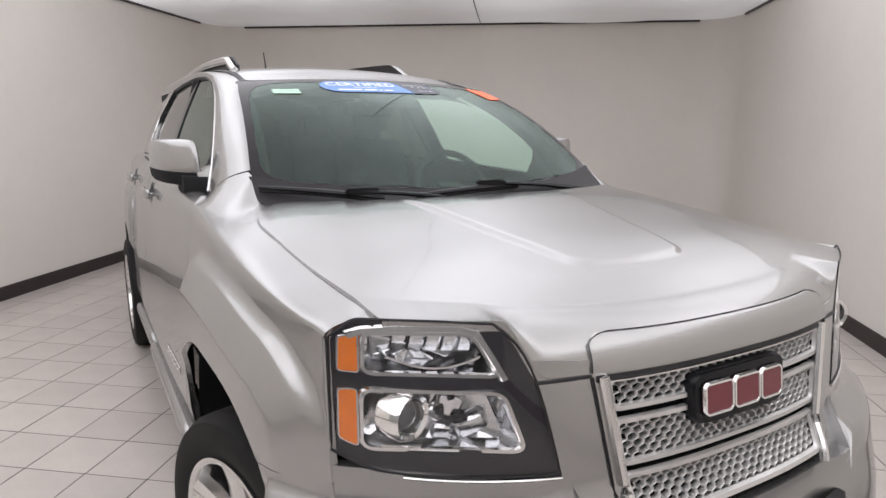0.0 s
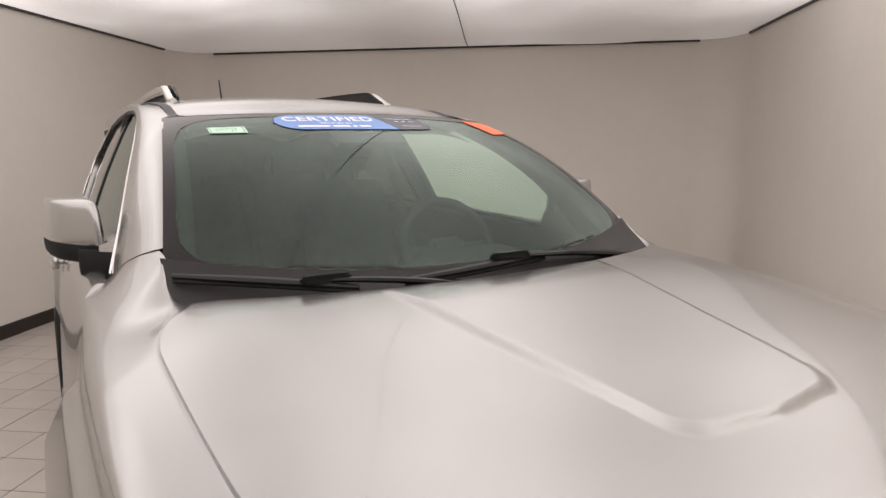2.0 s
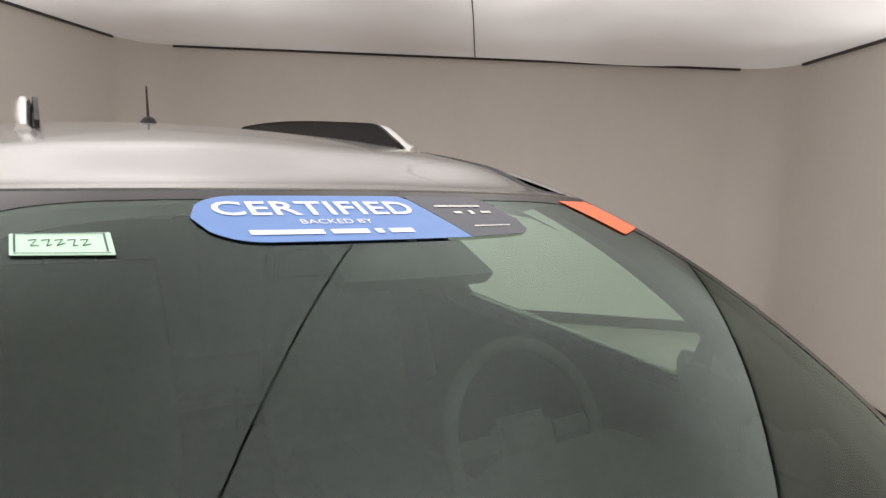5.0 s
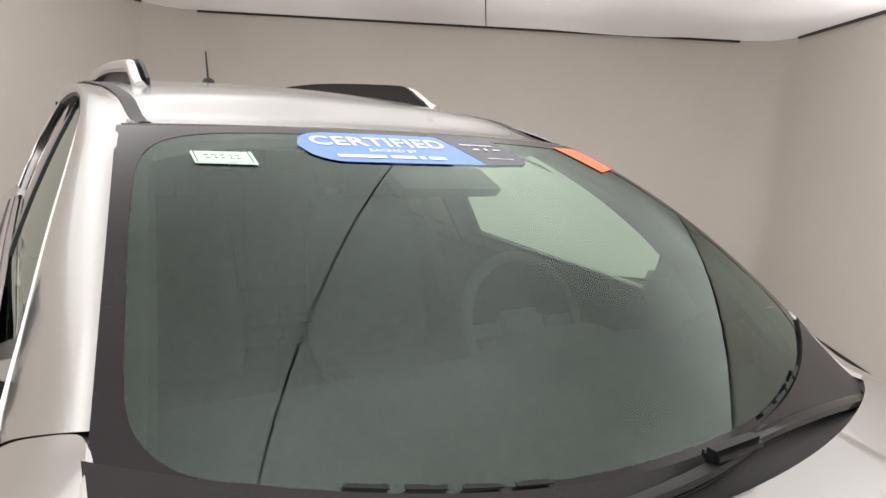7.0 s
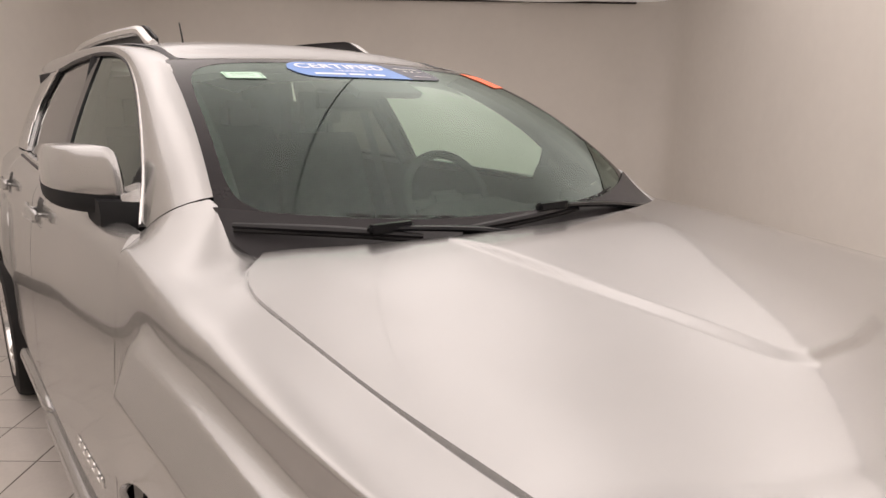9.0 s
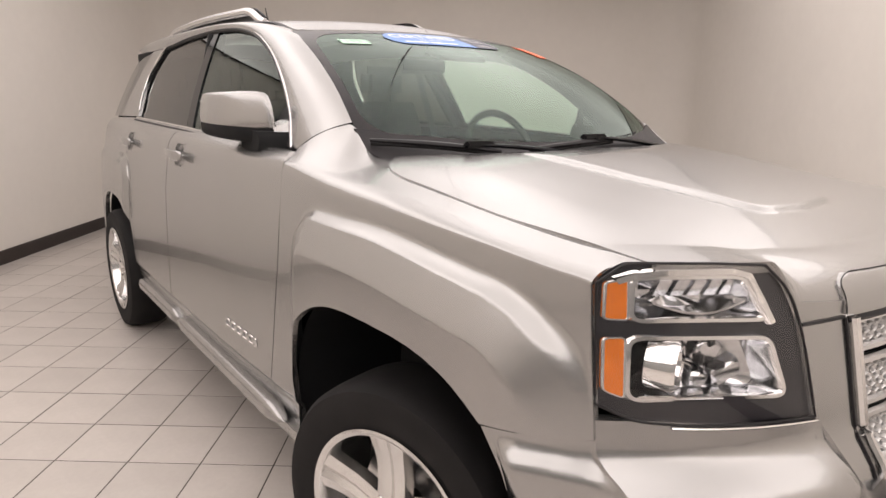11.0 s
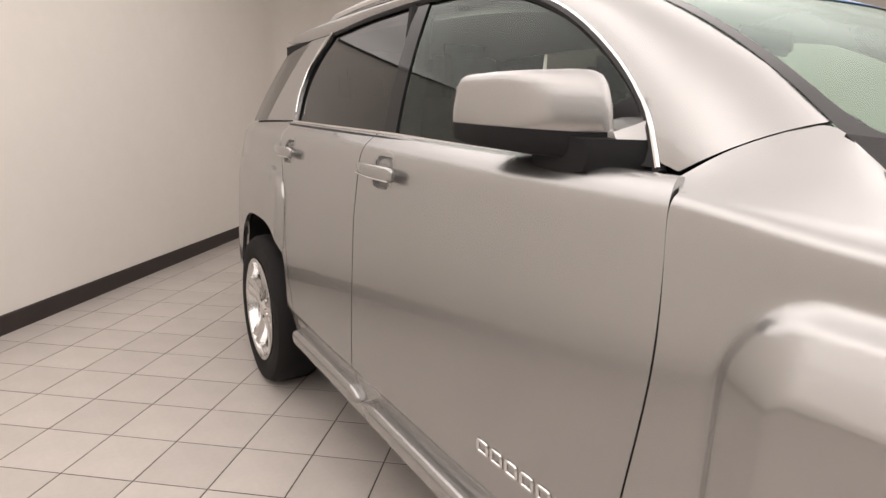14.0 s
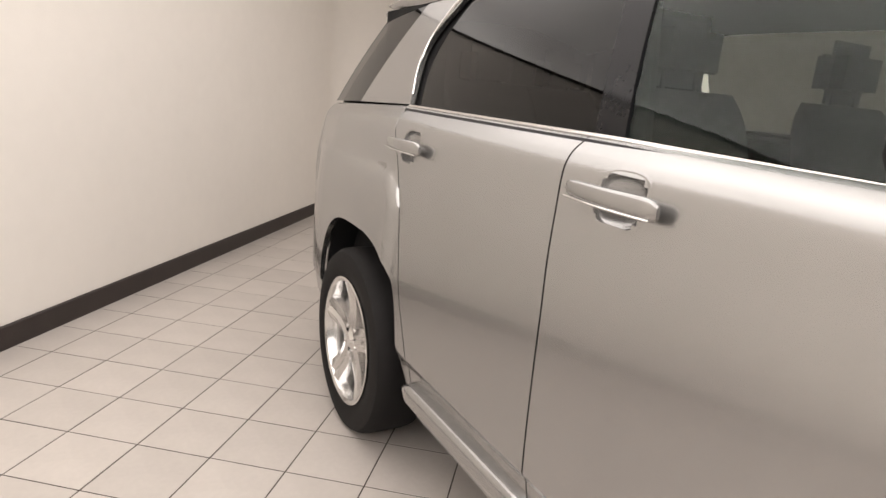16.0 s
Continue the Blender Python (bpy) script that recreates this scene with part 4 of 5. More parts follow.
# the blue sale banner with its rounded end, and the dark end beside it
banner = thing("sale_banner", CAR, "blue vinyl banner with white lettering stuck inside the windscreen", "banner")
cx, cv, hv = -0.222, 0.895, 0.078
end = [(cx - 0.074 * math.cos(radians(a)), cv + hv * math.sin(radians(a))) for a in range(-90, 91, 9)]
screen_card("banner_face", end + [(0.040, cv + hv), (0.086, cv - hv)], BLUE, "blue vinyl face", banner)
screen_card("banner_end", [(0.042, cv + hv), (0.190, cv + hv), (0.214, cv + 0.045), (0.226, cv - 0.02), (0.220, cv - 0.06), (0.198, cv - hv * 0.93), (0.088, cv - hv)], NAVY, "dark blue end of the banner", banner)
screen_text("CERTIFIED", 0.064, -0.118, 0.899, WHITE, banner, 0.0011, 0.97)
screen_text("BACKED BY", 0.020, -0.110, 0.868, WHITE, banner, 0.0, 1.0)
x = -0.236
for w in (0.096, 0.054, 0.012, 0.038):
    screen_bar(x, x + w, 0.836, 0.850, WHITE, banner)
    x += w + 0.010
for x0, x1, v0, v1 in ((0.078, 0.176, 0.926, 0.932), (0.104, 0.120, 0.899, 0.907), (0.136, 0.145, 0.896, 0.910), (0.162, 0.184, 0.900, 0.907), (0.112, 0.190, 0.850, 0.853)):
    screen_bar(x0, x1, v0, v1, SATIN, banner)
# the handwritten stock slip and the orange slip
slip = thing("stock_slip", CAR, "pale green paper slip with handwriting behind the windscreen", "paper slip")
X0, X1 = -0.490, -0.390
screen_card("slip_paper", [(X0, 0.790), (X0, 0.848), (X1, 0.850), (X1, 0.790)], MINT, "pale green paper", slip)
for x0, x1, v0, v1 in ((X0 + 0.004, X1 - 0.004, 0.844, 0.8455), (X0 + 0.004, X1 - 0.004, 0.7925, 0.794), (X1 - 0.008, X1 - 0.006, 0.796, 0.843), (X0 + 0.004, X0 + 0.006, 0.796, 0.843)):
    screen_bar(x0, x1, v0, v1, INK, slip)
for k in range(5):
    x0 = X0 + 0.018 + 0.0125 * k
    stroke = [on_screen(x0 + a, v, 0.0042) for a, v in ((0.000, 0.826), (0.008, 0.828), (0.002 + 0.003 * (k % 2), 0.811), (0.010, 0.812 + 0.003 * (k % 3)))]
    part("pen_stroke", tube(stroke, 0.0006, 4), INK, slip)
note = thing("orange_slip", CAR, "orange paper slip tucked in the corner of the windscreen", "paper slip")
screen_card("note_paper", [(0.450, 0.966), (0.572, 0.966), (0.597, 0.805), (0.500, 0.785)], ORANGE, "orange paper", note)


def cowl():
    """Grey plastic scuttle between bonnet and glass, with its slots."""
    def at(u, v):
        x = (2 * u - 1) * (0.672 + 0.026 * step(0.0, 0.6, v))
        a = Vector((x, hood_rear(x) + 0.003, hood_z(x, hood_rear(x)) - 0.016))
        b = on_screen(x, 0.065, 0.007)
        m = a.lerp(b, 0.45) - Vector((0, 0, 0.02))
        return a * (1 - v) ** 2 + m * 2 * v * (1 - v) + b * v * v

    bm = grid(at, 50, 10)
    rim(bm, 0.012, (0, 0.3, -1))
    ob = part("cowl", bm, COWL, car, "dark grey plastic cowl under the windscreen")
    for c in (-0.46, 0.20):
        for k in range(4):
            x = c + 0.062 * k
            bm = grid(lambda u, v: on_screen(x + 0.046 * u, 0.070 + 0.006 * v, 0.0085), 4, 1)
            rim(bm, 0.002, (0, 0.3, -1))
            part("cowl_slot", bm, DARK, ob)


COWL = material("dark_cowl_plastic", (0.014, 0.012, 0.013), 0.45, 0.0, 0.1, 20.0, 0.2, 300.0, Specular_IOR_Level=0.25)
cowl()


def wiper(x0, x1, v0, v1, hold, pivot, label):
    """Blade, carrier and arm."""
    n = 16
    line = [on_screen(x0 + (x1 - x0) * i / n, v0 + (v1 - v0) * i / n, 0.020 + 0.010 * math.sin(math.pi * i / n)) for i in range(n + 1)]
    ob = part("wiper", tube(line, 0.012, 8, flat=0.8, taper=lambda t: 0.6 + 0.4 * math.sin(math.pi * t)), BLACK, car, label)
    part("wiper_rubber", tube([p - Vector((0, 0.004, 0.010)) for p in line], 0.005, 6), RUBBER, ob)
    a, c = line[hold] + Vector((0, 0, 0.012)), Vector(pivot)
    arm = [a.lerp(c, t / 10) + Vector((0, 0, 0.008 * math.sin(math.pi * t / 10))) for t in range(11)]
    part("wiper_arm", tube(arm, 0.014, 8, flat=0.6, taper=lambda t: 0.75 + 0.5 * t), GLOSS_BLACK, ob)
    part("wiper_pivot", lathe([(0.0, 0.010), (0.016, 0.009), (0.020, 0.0), (0.022, -0.03)], 16, "z"), BLACK, ob).location = c
    part("wiper_clip", box((0.11, 0.026, 0.020), a + Vector((0.0, 0, 0.002)), 0.006, 2), GLOSS_BLACK, ob)


wiper(-0.680, -0.34, -0.008, -0.004, 13, (-0.02, 0.112, 1.214), "black wiper on the passenger side")
wiper(-0.240, 0.16, 0.016, 0.055, 11, (0.54, 0.240, 1.220), "black wiper on the driver side")

# ---- roof rails and aerial ----
def roof_rail(s):
    y0, y1 = 1.66, 3.40
    def base(y):
        return hermite(ROOF_Z, y) - 0.115 * 0.50 * 0.50
    pts = []
    for i in range(41):
        u = i / 40
        y = y0 + (y1 - y0) * u
        lift = 0.056 * step(0.0, 0.12, u) * step(1.0, 0.86, u)
        pts.append(Vector((s * (0.468 - 0.02 * u), y, base(y) - 0.004 + lift)))
    ob = part("roof_rail", tube(pts, 0.017, 10, flat=1.15), SATIN, car, "silver roof rail with black feet")
    for u in (0.1, 0.9):
        y = y0 + (y1 - y0) * u
        bm = box((0.026, 0.13, 0.040), (s * (0.466 - 0.02 * u), y, base(y) + 0.010), 0.012, 2)
        part("rail_foot", bm, BLACK, ob)
    bm = grid(lambda u, v: (lambda p: Vector((p.x - s * 0.020, p.y, base(p.y) - 0.006 + (p.z + 0.021 - base(p.y) + 0.006) * v)))(pts[1 + round(38 * u)]), 38, 2)
    rim(bm, 0.010, (-s, 0, 0))
    part("rail_liner", bm, BLACK, ob, "black inner face of the rail")


for s in (-1, 1):
    roof_rail(s)
aerial = part("aerial", tube([(-0.10, 2.50, 1.765), (-0.098, 2.53, 1.82), (-0.095, 2.57, 1.895)], 0.005, 8, taper=lambda t: 1.1 - 0.5 * t), BLACK, car, "short black roof aerial")
part("aerial_base", lathe([(0.0, 0.03), (0.018, 0.022), (0.032, 0.0), (0.034, -0.01)], 20, "z"), BLACK, aerial).location = (-0.10, 2.50, 1.762)


# ---- lamps ----
def in_poly(p, outline):
    x, y = p
    inside = False
    for (xa, ya), (xb, yb) in zip(outline, outline[1:] + outline[:1]):
        if (ya > y) != (yb > y) and x < (xb - xa) * (y - ya) / (yb - ya) + xa:
            inside = not inside
    return inside


UPPER = rounded([(0.748, 1.100), (0.580, 1.100), (0.534, 1.022), (0.752, 1.026)], 0.018)
LOWER = rounded([(0.755, 0.996), (0.530, 0.990), (0.495, 0.880), (0.760, 0.886)], 0.022)
AMBER_UP = rounded([(0.786, 1.092), (0.756, 1.098), (0.758, 1.028), (0.790, 1.03)], 0.006)
AMBER_LOW = rounded([(0.791, 0.996), (0.762, 0.998), (0.765, 0.890), (0.794, 0.904)], 0.008)


def headlamp(s):
    f = coons(curve([(0.436, 0.833), (0.60, 0.838), (0.740, 0.848), (0.806, 0.880)]), curve([(0.545, 1.117), (0.64, 1.124), (0.750, 1.126), (0.800, 1.092)]), curve([(0.436, 0.833), (0.472, 1.0), (0.500, 1.070), (0.545, 1.119)]), poly([(0.806, 0.880), (0.800, 1.092)]))

    def at(a, b, depth=0.0):
        return on_front(s * a, b, -depth)

    ob = new("headlamp")
    ob.parent = car
    tagged(ob, "clear headlamp with dark bezel, chrome bowls and amber side markers")
    bm = grid(lambda u, v: at(*f(u, v), 0.010), 64, 64)
    holes = [UPPER, LOWER]
    gone = []
    for q in bm.faces:
        c = q.calc_center_median()
        if any(in_poly((abs(c.x), c.z), h) for h in holes):
            gone.append(q)
    bmesh.ops.delete(bm, geom=gone, context="FACES")
    part("bezel", bm, GREY_BEZEL, ob, "dark grey bezel")
    for name, h in (("upper_bowl", UPPER), ("lower_bowl", LOWER)):
        cx = sum(p[0] for p in h) / len(h)
        cz = sum(p[1] for p in h) / len(h)

        def bowl(u, v, h=h, cx=cx, cz=cz):
            p = poly([*h, h[0]])(u)
            k = [(1.0, 0.010), (0.96, 0.03), (0.90, 0.055), (0.7, 0.068), (0.35, 0.072), (0.02, 0.072)]
            i = min(int(v * 5), 4)
            w = v * 5 - i
            q, d = k[i][0] * (1 - w) + k[i + 1][0] * w, k[i][1] * (1 - w) + k[i + 1][1] * w
            ripple = 0.004 * math.sin(60 * p[0]) * step(0.2, 0.6, v)
            return at(cx + (p[0] - cx) * q, cz + (p[1] - cz) * q, d + ripple)

        part(name, grid(bowl, 60, 10), REFLECTOR, ob, "chrome reflector bowl", 25)
        part("bowl_frame", ribbon(h, lambda a, b, d: at(a, b, 0.010 + d), 0.011, 0.006), CHROME, ob, "bright frame round the bowl")
    # projector in the lower bowl, inner reflectors in both
    c = at(0.682, 0.942, 0.030)
    ring = lathe([(0.030, 0.0), (0.035, -0.018), (0.043, -0.022), (0.048, -0.014), (0.049, 0.03)], 40, "z")
    turn = Matrix.Translation(c) @ Euler((radians(90), 0, radians(-s * 22))).to_matrix().to_4x4() @ Matrix.Diagonal((1, 1, -1, 1))
    bmesh.ops.transform(ring, matrix=turn, verts=ring.verts)
    part("projector_ring", ring, CHROME, ob, "chrome projector ring")
    eye = lathe([(0.0, -0.016), (0.015, -0.014), (0.026, -0.006), (0.032, 0.004), (0.032, 0.03)], 32, "z")
    bmesh.ops.transform(eye, matrix=turn, verts=eye.verts)
    part("projector_lens", eye, DARK_LENS, ob, "dark projector lens")
    for x, z, w, h, t in ((0.60, 0.955, 0.05, 0.05, 20), (0.565, 0.915, 0.06, 0.04, -25), (0.615, 0.905, 0.04, 0.03, 10)):
        b = box((w, 0.02, h), at(x, z, 0.055), 0.006, 1, turn=Euler((radians(10), radians(t), radians(s * 24))).to_matrix())
        part("inner_reflector", b, REFLECTOR, ob)
    for x, z, w, h in ((0.602, 0.975, 0.016, 0.016), (0.588, 0.93, 0.03, 0.012), (0.62, 0.945, 0.012, 0.02)):
        part("lamp_socket", box((w, 0.02, h), at(x, z, 0.045), 0.003, 1), BLACK, ob)
    for k in range(5):
        x = 0.695 - 0.027 * k
        b = grid(lambda u, v: at(x - 0.019 * u, 1.094 - 0.034 * v, 0.022 + 0.02 * v), 3, 3)
        rim(b, 0.01, (0, 1, 0))
        part("reflector_facet", b, REFLECTOR, ob)
    shelf = grid(lambda u, v: at(0.71 - 0.15 * u, 1.055 - 0.02 * math.sin(math.pi * u) , 0.02 + 0.045 * v), 14, 3)
    rim(shelf, 0.004, (0, 0, -1))
    part("reflector_shelf", shelf, REFLECTOR, ob)
    for h in (AMBER_UP, AMBER_LOW):
        bm = slab(h, lambda a, b, d: at(a, b, 0.002 + d), 0.02)
        part("side_marker", bm, AMBER, ob, "amber side marker")
        part("marker_frame", ribbon(h, lambda a, b, d: at(a, b, 0.004 + d), 0.004, 0.003), SATIN, ob)
    brow = ribbon([(0.772, 1.094), (0.748, 1.104), (0.70, 1.110), (0.60, 1.110), (0.572, 1.102), (0.550, 1.06), (0.528, 1.016)], lambda a, b, d: at(a, b, 0.008 + d), 0.016, 0.008, False)
    part("brow", brow, CHROME, ob, "chrome brow over the upper bowl")
    bm = grid(lambda u, v: at(*f(u, v), 0.0), 24, 24)
    lens = part("lens", bm, LENS, ob, "clear outer lens", 60)
    lens.visible_shadow = False
    edge = [at(*f(u, 0), 0.0) for u in [i / 20 for i in range(21)]] + [at(*f(1, v), 0.0) for v in [i / 12 for i in range(1, 13)]] + [at(*f(u, 1), 0.0) for u in [1 - i / 20 for i in range(1, 21)]] + [at(*f(0, v), 0.0) for v in [1 - i / 12 for i in range(1, 12)]]
    part("lamp_seal", tube(edge, 0.0024, 6, closed=True), BLACK, ob)
    low = [at(*f(u, 0), -0.004) - Vector((0, 0, 0.006)) for u in [i / 20 for i in range(15)]]
    part("lamp_strip", tube(low, 0.0030, 6), SATIN, ob, "thin bright strip under the lamp")


DARK_LENS = material("projector_glass", (0.05, 0.05, 0.055), 0.05, 0.0, 0.05, 20.0, 0.0, 60.0, 1.0)
for s in (-1, 1):
    headlamp(s)


# ---- grille ----
def grille():
    ob = new("grille")
    ob.parent = car
    tagged(ob, "three-bar chrome honeycomb grille with a plain red badge")

    def at(a, b, depth=0.0):
        return on_front(a, b, -depth)

    def half(z):
        return 0.335 - (1.0 - z) * 0.17

    back = grid(lambda u, v: at((2 * u - 1) * half(0.66 + 0.35 * v), 0.66 + 0.35 * v, 0.045), 24, 8)
    part("grille_back", back, DARK, ob)
    # honeycomb plates in bright frames
    for z0, z1 in ((0.944, 0.997), (0.834, 0.914), (0.728, 0.804)):
        px = 0.0262
        rows = round((z1 - z0) / 0.0135)
        pz = (z1 - z0) / rows
        bm = bmesh.new()
        for r in range(rows):
            z = z0 + (r + 0.5) * pz
            n = int(2 * half(z) / px)
            for k in range(n + 1):
                x = (k - n / 2 + (0.25 if (r + n) % 2 else -0.25)) * px
                if abs(x) > half(z) - px * 0.45:
                    continue
                rings = []
                for q, d in ((1.0, 0.009), (0.82, 0.006), (0.74, 0.009), (0.72, 0.017)):
                    rings.append([bm.verts.new(at(x + a * px * q, z + b * pz * q, d)) for a, b in ((0.5, 0.333), (0, 0.667), (-0.5, 0.333), (-0.5, -0.333), (0, -0.667), (0.5, -0.333))])
                for a, b in zip(rings, rings[1:]):
                    for j in range(6):
                        i = (j + 1) % 6
                        bm.faces.new((a[j], a[i], b[i], b[j]))
        tagged(part("honeycomb", bm, MESH, ob, "silver honeycomb mesh", 30), "silver honeycomb mesh", kind="stuff")
        frame_line = rounded([(-half(z0), z0 - 0.002), (half(z0), z0 - 0.002), (half(z1), z1 + 0.002), (-half(z1), z1 + 0.002)], 0.014)
        fine = [tuple(Vector(p).lerp(Vector(q), t / 12)) for p, q in zip(frame_line, frame_line[1:] + frame_line[:1]) for t in range(12 if abs(p[0] - q[0]) > 0.1 else 1)]
        part("mesh_frame", ribbon(fine, lambda a, b, d: at(a, b, 0.008 + d), 0.014, 0.008), MESH, ob, "silver frame round the mesh")
    # dark grooves between the plates
    for z in (0.929, 0.819, 0.716):
        bm = grid(lambda u, v: at((2 * u - 1) * half(z), z - 0.011 + 0.022 * v, 0.020), 30, 1)
        rim(bm, 0.02, (0, 1, 0))
        part("grille_groove", bm, GLOSS_BLACK, ob)
    for s in (-1, 1):
        side = [at(s * (half(z) + 0.012), z, -0.004) for z in [0.70 + 0.31 * i / 16 for i in range(17)]]
        part("grille_side", tube(side, 0.0105, 8, flat=1.0), SATIN, ob, "satin chrome side of the grille")
        part("grille_seam", tube([p + Vector((s * 0.022, 0.006, 0)) for p in side], 0.003, 6), BLACK, ob)
    top = [at((2 * i / 40 - 1) * 0.36, 1.004, 0.004) for i in range(41)]
    part("grille_gap", tube(top, 0.008, 6), BLACK, ob)
    # badge: dark plate with three plain red blocks edged in chrome
    def plate(u, v):
        a = math.tau * u
        c, d = math.cos(a), math.sin(a)
        n = (abs(c) ** 7 + abs(d) ** 7) ** (1 / 7)
        k = min(1.0, 1.15 * v)
        return at(0.148 * k * c / n, 0.933 + 0.054 * k * d / n, -0.014 + 0.03 * max(0.0, v - 0.87) / 0.13)

    part("badge_plate", grid(plate, 60, 12), GLOSS_BLACK, ob, "black badge plate", 30)
    for x0, x1 in ((-0.122, -0.042), (-0.034, 0.044), (0.052, 0.122)):
        shape = rounded([(x0, 0.902), (x1, 0.902), (x1, 0.964), (x0, 0.964)], 0.012)
        part("badge_block", slab(shape, lambda a, b, d: at(a, b, -0.022 + d), 0.012), RED, ob, "plain red badge block")
        part("badge_edge", ribbon(shape, lambda a, b, d: at(a, b, -0.018 + d), 0.007, 0.006), CHROME, ob, "chrome edge of the badge")
    # dark lower intake
    low = grid(lambda u, v: at((2 * u - 1) * 0.33, 0.50 + 0.13 * v, -0.040), 16, 4)
    rim(low, 0.02, (0, 1, 0))
    part("lower_intake", low, BLACK, ob)


grille()
# plain bars where the model lettering stands on the front doors
for s in (-1, 1):
    for k in range(6):
        y = 1.035 - 0.0525 * k
        w = 0.036 if k < 5 else 0.010
        shape = rounded([(y, 0.569), (y + 0.003, 0.594), (y - w + 0.003, 0.594), (y - w, 0.569)], 0.004, 2)
        part("door_emblem", ribbon(shape, lambda a, b, d: on_side(s, a, b, 0.001 - d), 0.0075, 0.003), SATIN, car, "small chrome emblem mark on the door")


# ---- rear end ----
def tail():
    def gate(u, v):
        x = 2 * u - 1
        z = 0.52 + 1.15 * v
        w = hermite([(0.5, 0.80), (1.0, 0.79), (1.24, 0.72), (1.66, 0.56)], z)
        y = hermite([(0.5, 3.87), (0.9, 3.90), (1.24, 3.86), (1.45, 3.74), (1.67, 3.58)], z)
        return Vector((x * w, y - 0.10 * abs(x) ** 3, z))

    bm = grid(gate, 24, 24)
    rim(bm, 0.02, (0, -1, 0))
    part("tailgate", bm, PAINT, car)
    g = grid(lambda u, v: gate(0.06 + 0.88 * u, 0.66 + 0.30 * v) + Vector((0, 0.006, 0)), 12, 8)
    part("rear_window", g, PRIVACY, car, "dark tinted rear glass")
    b = grid(lambda u, v: Vector(((2 * u - 1) * 0.80, 3.93 - 0.24 * abs(2 * u - 1) ** 3 - 0.05 * abs(2 * v - 1) ** 2, 0.30 + 0.28 * v)), 24, 8)
    rim(b, 0.05, (0, -1, 0))
    part("rear_bumper", b, PAINT, car)
    for s in (-1, 1):
        t = grid(lambda u, v: Vector((s * (0.795 - 0.14 * u - 0.03 * v), 3.825 + 0.06 * u, 0.93 + 0.27 * v)), 6, 8)
        rim(t, 0.04, (-s, -0.2, 0))
        part("tail_lamp", t, RED_LENS, car, "red tail lamp")
    part("rear_step", tube([(x, 3.95 - 0.16 * abs(x / 0.85) ** 3, 0.47) for x in [-0.6 + 1.2 * i / 20 for i in range(21)]], 0.012, 8), CHROME, car)


tail()


